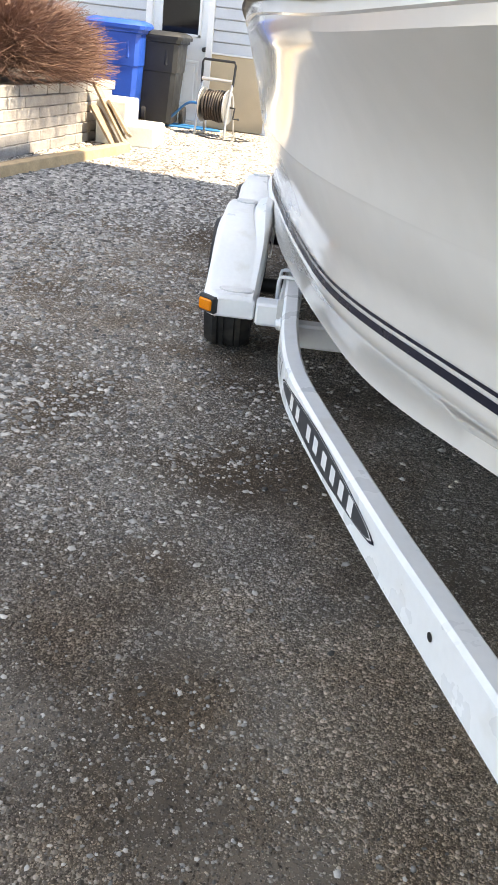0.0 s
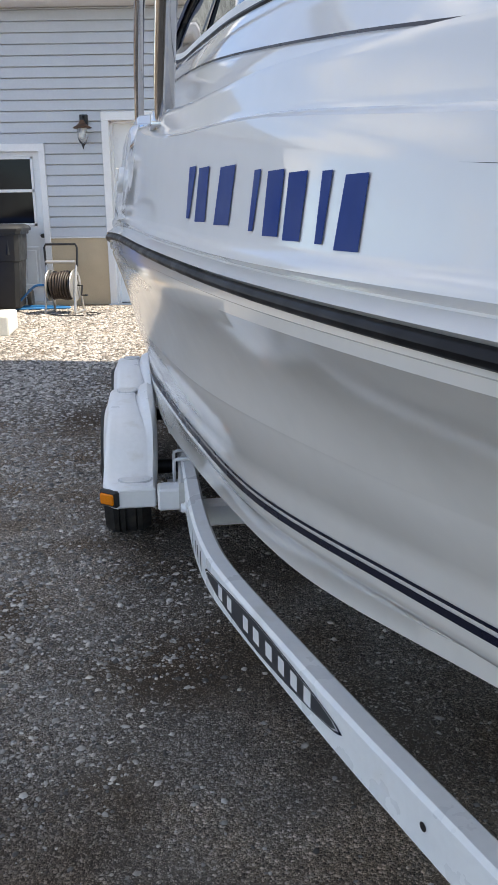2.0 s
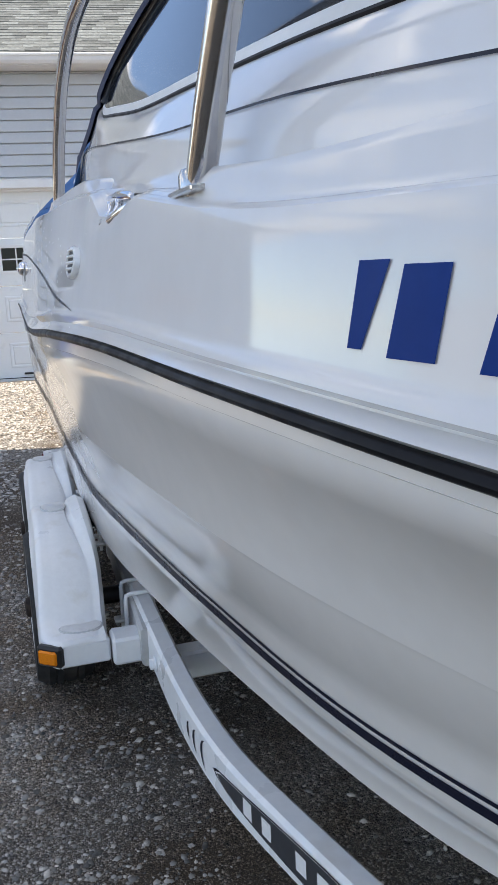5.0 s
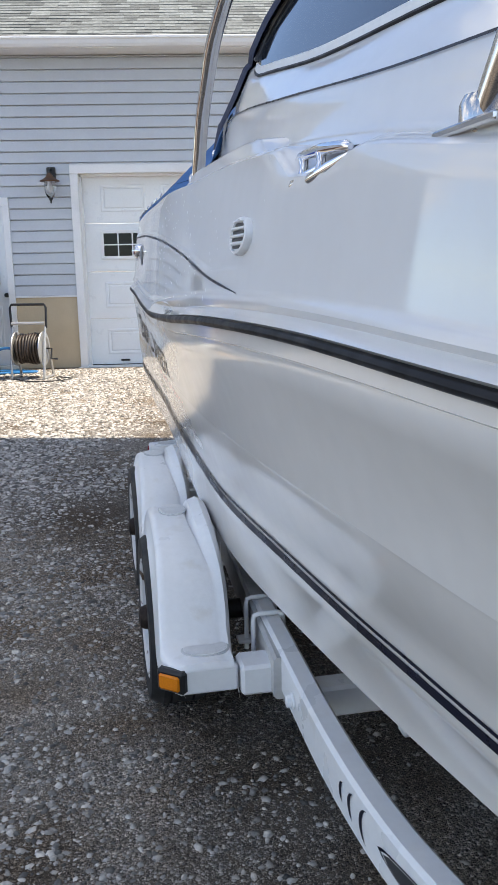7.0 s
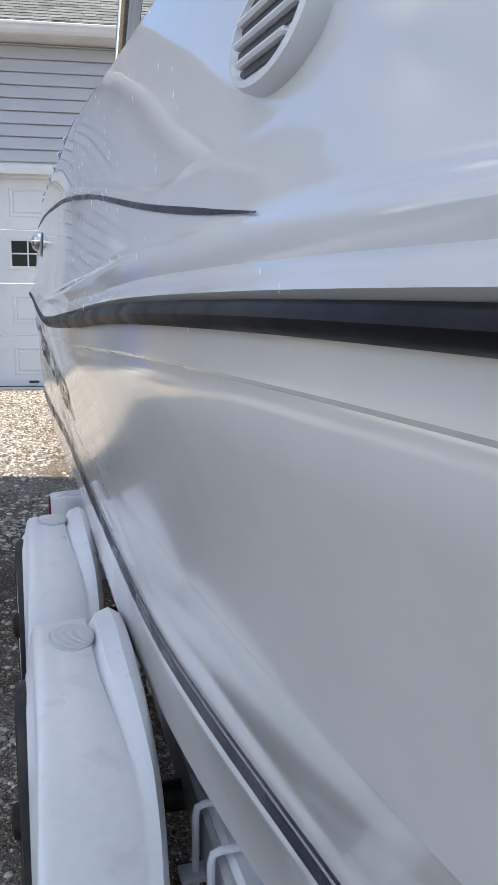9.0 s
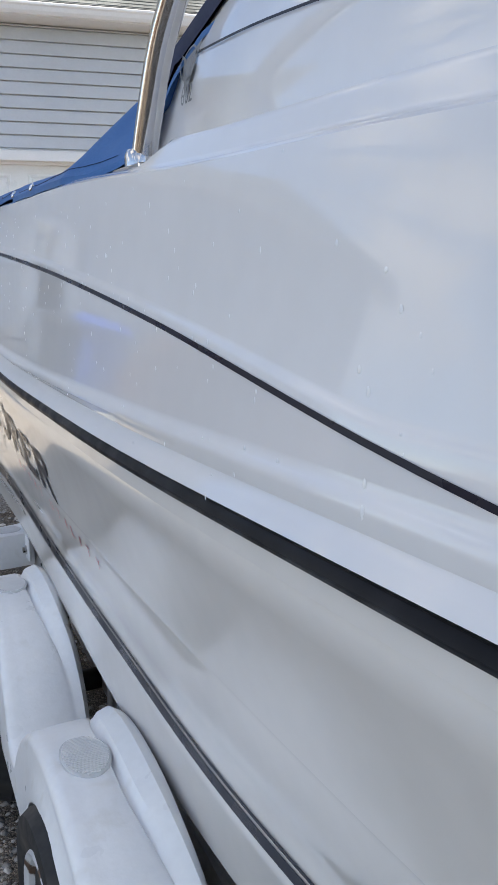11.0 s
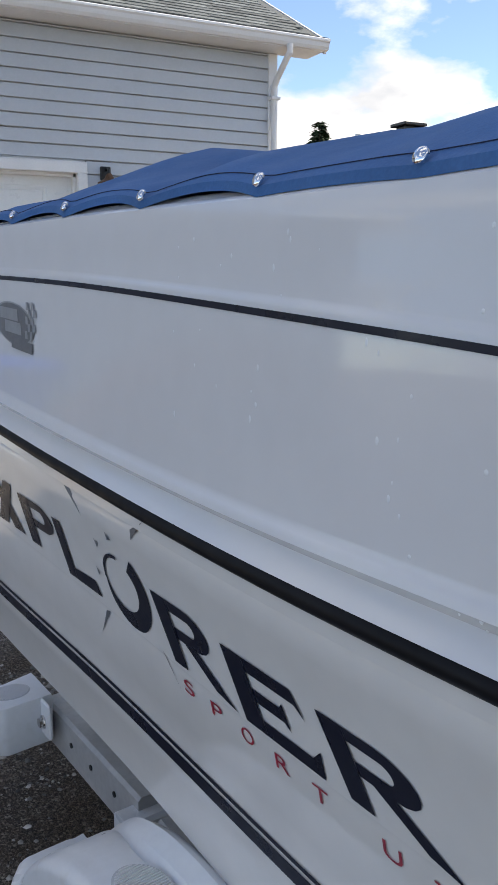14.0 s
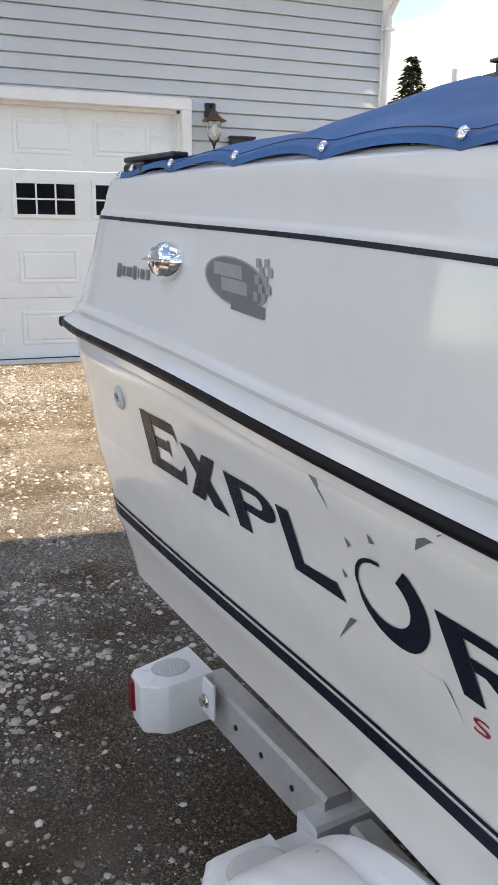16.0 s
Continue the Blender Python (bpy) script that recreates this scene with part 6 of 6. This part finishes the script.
def chrome_fitting():
    ft = part("side_fitting", bmesh.new(), CHROME, boat, "polished chrome oval docking fitting")
    m = side_frame(5.320, 1.359)
    bm = bmesh.new()
    rows = []
    for r, h in ((1.0, -0.002), (1.0, 0.006), (0.93, 0.014), (0.8, 0.020), (0.72, 0.016)):
        rows.append([m @ Vector((0.064 * r * math.cos(t), 0.034 * r * math.sin(t), h)) for t in np.linspace(0, 2 * math.pi, 40, endpoint=False)])
    vv = grid(bm, rows, close_v=True)
    bm.faces.new(vv[-1])
    part("bezel", bm, CHROME, ft, smooth=True)
    bm = bmesh.new()
    rows = []
    for k in range(7):
        a = -1 + 2 * k / 6
        rows.append([m @ Vector((0.046 * math.sqrt(max(1 - (y / 1.05) ** 2, 0)) * a, 0.026 * y, 0.017 + 0.012 * (1 - a * a) * (1 - 0.7 * y * y))) for y in np.linspace(-1, 1, 9)])
    grid(bm, rows)
    part("dome", bm, CHROME, ft, smooth=True)
    part("bar", bbox((-0.05, -0.003, 0.018), (0.05, 0.003, 0.034), 0.002, m), CHROME, ft)


chrome_fitting()


def drain():
    d = part("drain_fitting", bmesh.new(), TRIM, boat, "white round through-hull drain")
    m = side_frame(5.56, 1.060)
    bm = bmesh.new()
    lathe(bm, [(0.026, -0.002), (0.026, 0.005), (0.02, 0.009), (0.012, 0.009), (0.010, 0.004)], 24, m)
    part("flange", bm, PALE_VINYL, d, smooth=True)
    bm = bmesh.new()
    lathe(bm, [(0.010, 0.0042), (0.010, 0.0046)], 16, m)
    part("bore", bm, DARK, d)


drain()


def model_mark():
    """The model number and its ringed arrow on the cabin side."""
    def at(u, z):
        v = np.interp(z, [p[1] for p in cabin_rows(u)[2:7]], [p[0] for p in cabin_rows(u)[2:7]])
        return Vector((v - 0.005, u, z))

    cu = bpy.data.curves.new("model_number", "FONT")
    cu.body = "602"
    ob = new("model_number", cu)
    me = bpy.data.meshes.new_from_object(ob.evaluated_get(bpy.context.evaluated_depsgraph_get()))
    bpy.data.objects.remove(ob)
    bm = bmesh.new()
    bm.from_mesh(me)
    xs = [v.co.x for v in bm.verts]
    ys = [v.co.y for v in bm.verts]
    for v in bm.verts:
        x, y = (v.co.x - min(xs)) / (max(xs) - min(xs)), (v.co.y - min(ys)) / (max(ys) - min(ys))
        v.co = (x, y, 0)
    for v in bm.verts:
        v.co = at(3.629 - 0.05 * v.co.x, 1.594 + 0.026 * v.co.y)
    bmesh.ops.recalc_face_normals(bm, faces=bm.faces)
    part("model_number", bm, GREY_VINYL, boat, "dark grey model number")
    bm = bmesh.new()
    rows = [[at(3.613 - 0.030 * r * math.cos(t), 1.650 + 0.024 * r * math.sin(t)) for r in (1.0, 0.88)] for t in np.linspace(0, 2 * math.pi, 30)]
    grid(bm, rows)
    bmesh.ops.recalc_face_normals(bm, faces=bm.faces)
    part("mark_ring", bm, GREY_VINYL, boat, "dark grey ring")
    bm = bmesh.new()
    for tri in ([(3.656, 1.670), (3.613, 1.654), (3.613, 1.604)], [(3.572, 1.674), (3.613, 1.604), (3.613, 1.654)]):
        bm.faces.new([bm.verts.new(at(*p)) for p in tri])
    bmesh.ops.recalc_face_normals(bm, faces=bm.faces)
    part("mark_arrow", bm, GREY_VINYL, boat, "dark grey arrowhead")


model_mark()


# trailer decal on the bent beam
def beam_face(u, z, lift=0.0012):
    vs = [p[0] for p in FRONT]
    us = [p[1] for p in FRONT]
    v = float(np.interp(u, us, vs))
    d = float(np.interp(u + 0.03, us, vs) - np.interp(u - 0.03, us, vs)) / 0.06
    n = Vector((-1, d, 0)).normalized()
    return Vector((v, u, z)) + n * (0.026 + lift)


def beam_decal():
    uc, zc = 2.05, 0.322
    for r, lift, m, lab in ((1.0, 0.0010, NAVY, "dark oval decal rim"), (0.965, 0.0014, WHITE_VINYL, "white decal line"), (0.945, 0.0018, GRAPHITE, "dark grey oval trailer decal")):
        bm = bmesh.new()
        rows = []
        for k in range(41):
            x = -1 + 2 * k / 40
            h = math.sqrt(max(1 - x * x, 0)) * (0.037 * (r if r == 1 else r * 0.95)) * (0.75 + 0.25 * (1 - abs(x)))
            u = uc + x * 0.385 * r
            rows.append([beam_face(u, zc + h, lift), beam_face(u, zc - h, lift)])
        grid(bm, rows)
        bmesh.ops.remove_doubles(bm, verts=bm.verts, dist=0.0001)
        bmesh.ops.recalc_face_normals(bm, faces=bm.faces)
        part("beam_decal", bm, m, trailer, lab)
    for u, w in ((2.30, 0.05), (2.235, 0.05), (2.13, 0.05), (2.07, 0.055), (2.0, 0.055), (1.935, 0.05), (1.875, 0.05), (1.815, 0.05)):
        bm = bmesh.new()
        grid(bm, [[beam_face(u - w * t * 0.6, zc + 0.018, 0.0024), beam_face(u - w * t * 0.6, zc - 0.018, 0.0024)] for t in (0, 0.5, 1)])
        bmesh.ops.recalc_face_normals(bm, faces=bm.faces)
        part("decal_bar", bm, WHITE_VINYL, trailer, "white bar of trailer decal")
    for k, u in enumerate((2.49, 2.55, 2.60)):
        bm = bmesh.new()
        s = 1 - 0.2 * k
        rows = []
        for j in range(13):
            t = radians(-80 + 160 * j / 12)
            rows.append([beam_face(u + 0.035 * s * math.cos(t) - 0.03 + 0.012, zc + 0.034 * s * math.sin(t)), beam_face(u + 0.035 * s * math.cos(t) - 0.03 - 0.0 + 0.012 * (1 - math.cos(t)), zc + 0.034 * s * math.sin(t))])
        grid(bm, rows)
        bmesh.ops.recalc_face_normals(bm, faces=bm.faces)
        part("decal_crescent", bm, NAVY, trailer, "dark crescent decal")
    bm = bmesh.new()
    vs = [bm.verts.new(beam_face(1.427 + 0.008 * math.cos(t), 0.318 + 0.008 * math.sin(t), 0.0012)) for t in np.linspace(0, 2 * math.pi, 16, endpoint=False)]
    bm.faces.new(vs)
    bmesh.ops.recalc_face_normals(bm, faces=bm.faces)
    part("beam_hole", bm, DARK, trailer, "dark drilled hole")


beam_decal()


def droplets():
    rng = random.Random(11)
    bm = bmesh.new()
    for k in range(150):
        u, z = rng.uniform(2.5, 4.5), rng.uniform(1.16, 1.47)
        if rng.random() < 0.4:
            u = rng.gauss(3.5, 0.35)
        if not 2.3 < u < 5:
            continue
        p = on_side(u, z, 0.0)
        r = rng.uniform(0.0011, 0.0024)
        s = rng.uniform(1.0, 2.4)
        rows = [[(p.x - 0.25 * r * math.sin(f), p.y + r * math.cos(f) * math.cos(t), p.z + r * s * math.cos(f) * math.sin(t)) for t in np.linspace(0, 2 * math.pi, 8, endpoint=False)] for f in (0.0, 0.6, 1.2)]
        vv = grid(bm, rows, close_v=True)
        bm.faces.new(vv[-1])
    tagged(part("water_beading", bm, DROP, boat, "clear water drops on the gelcoat", smooth=True), kind="stuff")


DROP = mat("water_drop", (0.82, 0.83, 0.84), 0.1, var=0.01, rough_var=0.01)
droplets()


def stern_hatch():
    h = thing("hinged_bracket", "black hinged bracket on the stern coaming", "bracket", m=BOAT)
    part("arm", bbox((3.755, 5.40, 1.542), (3.79, 5.64, 1.553), 0.003), DARK, h)
    part("base", bbox((3.745, 5.52, 1.50), (3.80, 5.62, 1.540), 0.006), DARK, h)
    for du in (0.0, 0.03):
        bm = bmesh.new()
        lathe(bm, [(0.009, 0), (0.009, 0.003), (0.004, 0.005)], 10, pose(3.762, 5.645 + du, 1.522, 0, -35, 0))
        part("screw_head", bm, CHROME, h)
    c = thing("stern_light_socket", "small chrome deck socket by the cover", "deck fitting", m=BOAT)
    bm = bmesh.new()
    lathe(bm, [(0.03, 1.50), (0.03, 1.585), (0.034, 1.592), (0.02, 1.60), (0.012, 1.615), (0.02, 1.625)], 16, pose(3.93, 4.98, -0.03))
    part("socket", bm, CHROME, c, smooth=True)


stern_hatch()

# ---- many small pieces ----
siding(gw)
shingles(rf)


def pebbles():
    """Loose stones over the drive, thickest along its western side and in patches."""
    rng = np.random.default_rng(3)
    base = []
    for k in range(8):
        r = np.random.default_rng(k)
        ring = np.array([(math.cos(a), math.sin(a), 0.0) for a in np.linspace(0, 2 * math.pi, 6)[:5]]) * r.uniform(0.7, 1.15, (5, 1))
        base.append(np.vstack([ring + (0, 0, -0.1), ring * 0.6 + (0, 0, 0.75) + r.normal(0, 0.12, (5, 3))]))
    tri = [(a, (a + 1) % 5, 5 + a) for a in range(5)] + [((a + 1) % 5, 5 + (a + 1) % 5, 5 + a) for a in range(5)] + [(5, 6, 7), (5, 7, 8), (5, 8, 9)]
    tri = np.array(tri)
    n = 300000
    y = 0.8 + 11.8 * rng.random(n) ** 1.25
    x = rng.uniform(0.2, 5.0, n)
    big = rng.random(n)
    size = 0.0016 + 0.0036 * rng.random(n) ** 2 + 0.0105 * big**4 * np.clip((y - 1.2) / 2.0, 0.25, 1)
    patch = np.sin(x * 2.3 + 1.7 * np.sin(y * 1.3 + 0.6)) * np.sin(y * 1.9 + 1.2 * np.sin(x * 1.6)) + 0.6 * np.sin(x * 6.1 + y * 4.3) * np.sin(y * 7.7 - x * 3.1)
    want = np.clip(0.30 + 0.45 * patch + 0.6 * np.clip((3.2 - x) / 1.2, -0.6, 1) * np.clip((y - 1.8) / 1.5, 0, 1), 0.06, 1) * np.clip((y - 0.8) / 1.8, 0.45, 1)
    keep = rng.random(n) < want
    x, y, size = x[keep], y[keep], size[keep]
    n = len(x)
    size = size * (1.0 + 0.55 * np.clip((2.8 - x) / 1.2, 0, 1)) * np.where(y > 6.5, 1.35, 1.0)
    shape = np.stack([base[k] for k in range(8)])[rng.integers(0, 8, n)]
    shape = shape * (size[:, None, None] * np.stack([rng.uniform(0.8, 1.5, n), rng.uniform(0.7, 1.1, n), rng.uniform(0.3, 0.6, n)], 1)[:, None, :])
    a = rng.uniform(0, 6.28, n)
    c, s = np.cos(a)[:, None], np.sin(a)[:, None]
    verts = np.stack([shape[..., 0] * c - shape[..., 1] * s + x[:, None], shape[..., 0] * s + shape[..., 1] * c + y[:, None], shape[..., 2]], 2).reshape(-1, 3)
    faces = (tri[None] + (np.arange(n) * 10)[:, None, None]).reshape(-1, 3)
    me = bpy.data.meshes.new("gravel")
    me.vertices.add(len(verts))
    me.vertices.foreach_set("co", verts.ravel())
    me.loops.add(len(faces) * 3)
    me.loops.foreach_set("vertex_index", faces.ravel())
    me.polygons.add(len(faces))
    me.polygons.foreach_set("loop_start", np.arange(len(faces)) * 3)
    me.update(calc_edges=True)
    me.validate()
    me.materials.append(PEBBLE)
    tagged(new("gravel", me), "loose pale and grey gravel stones on the drive", "gravel", kind="stuff")


pebbles()
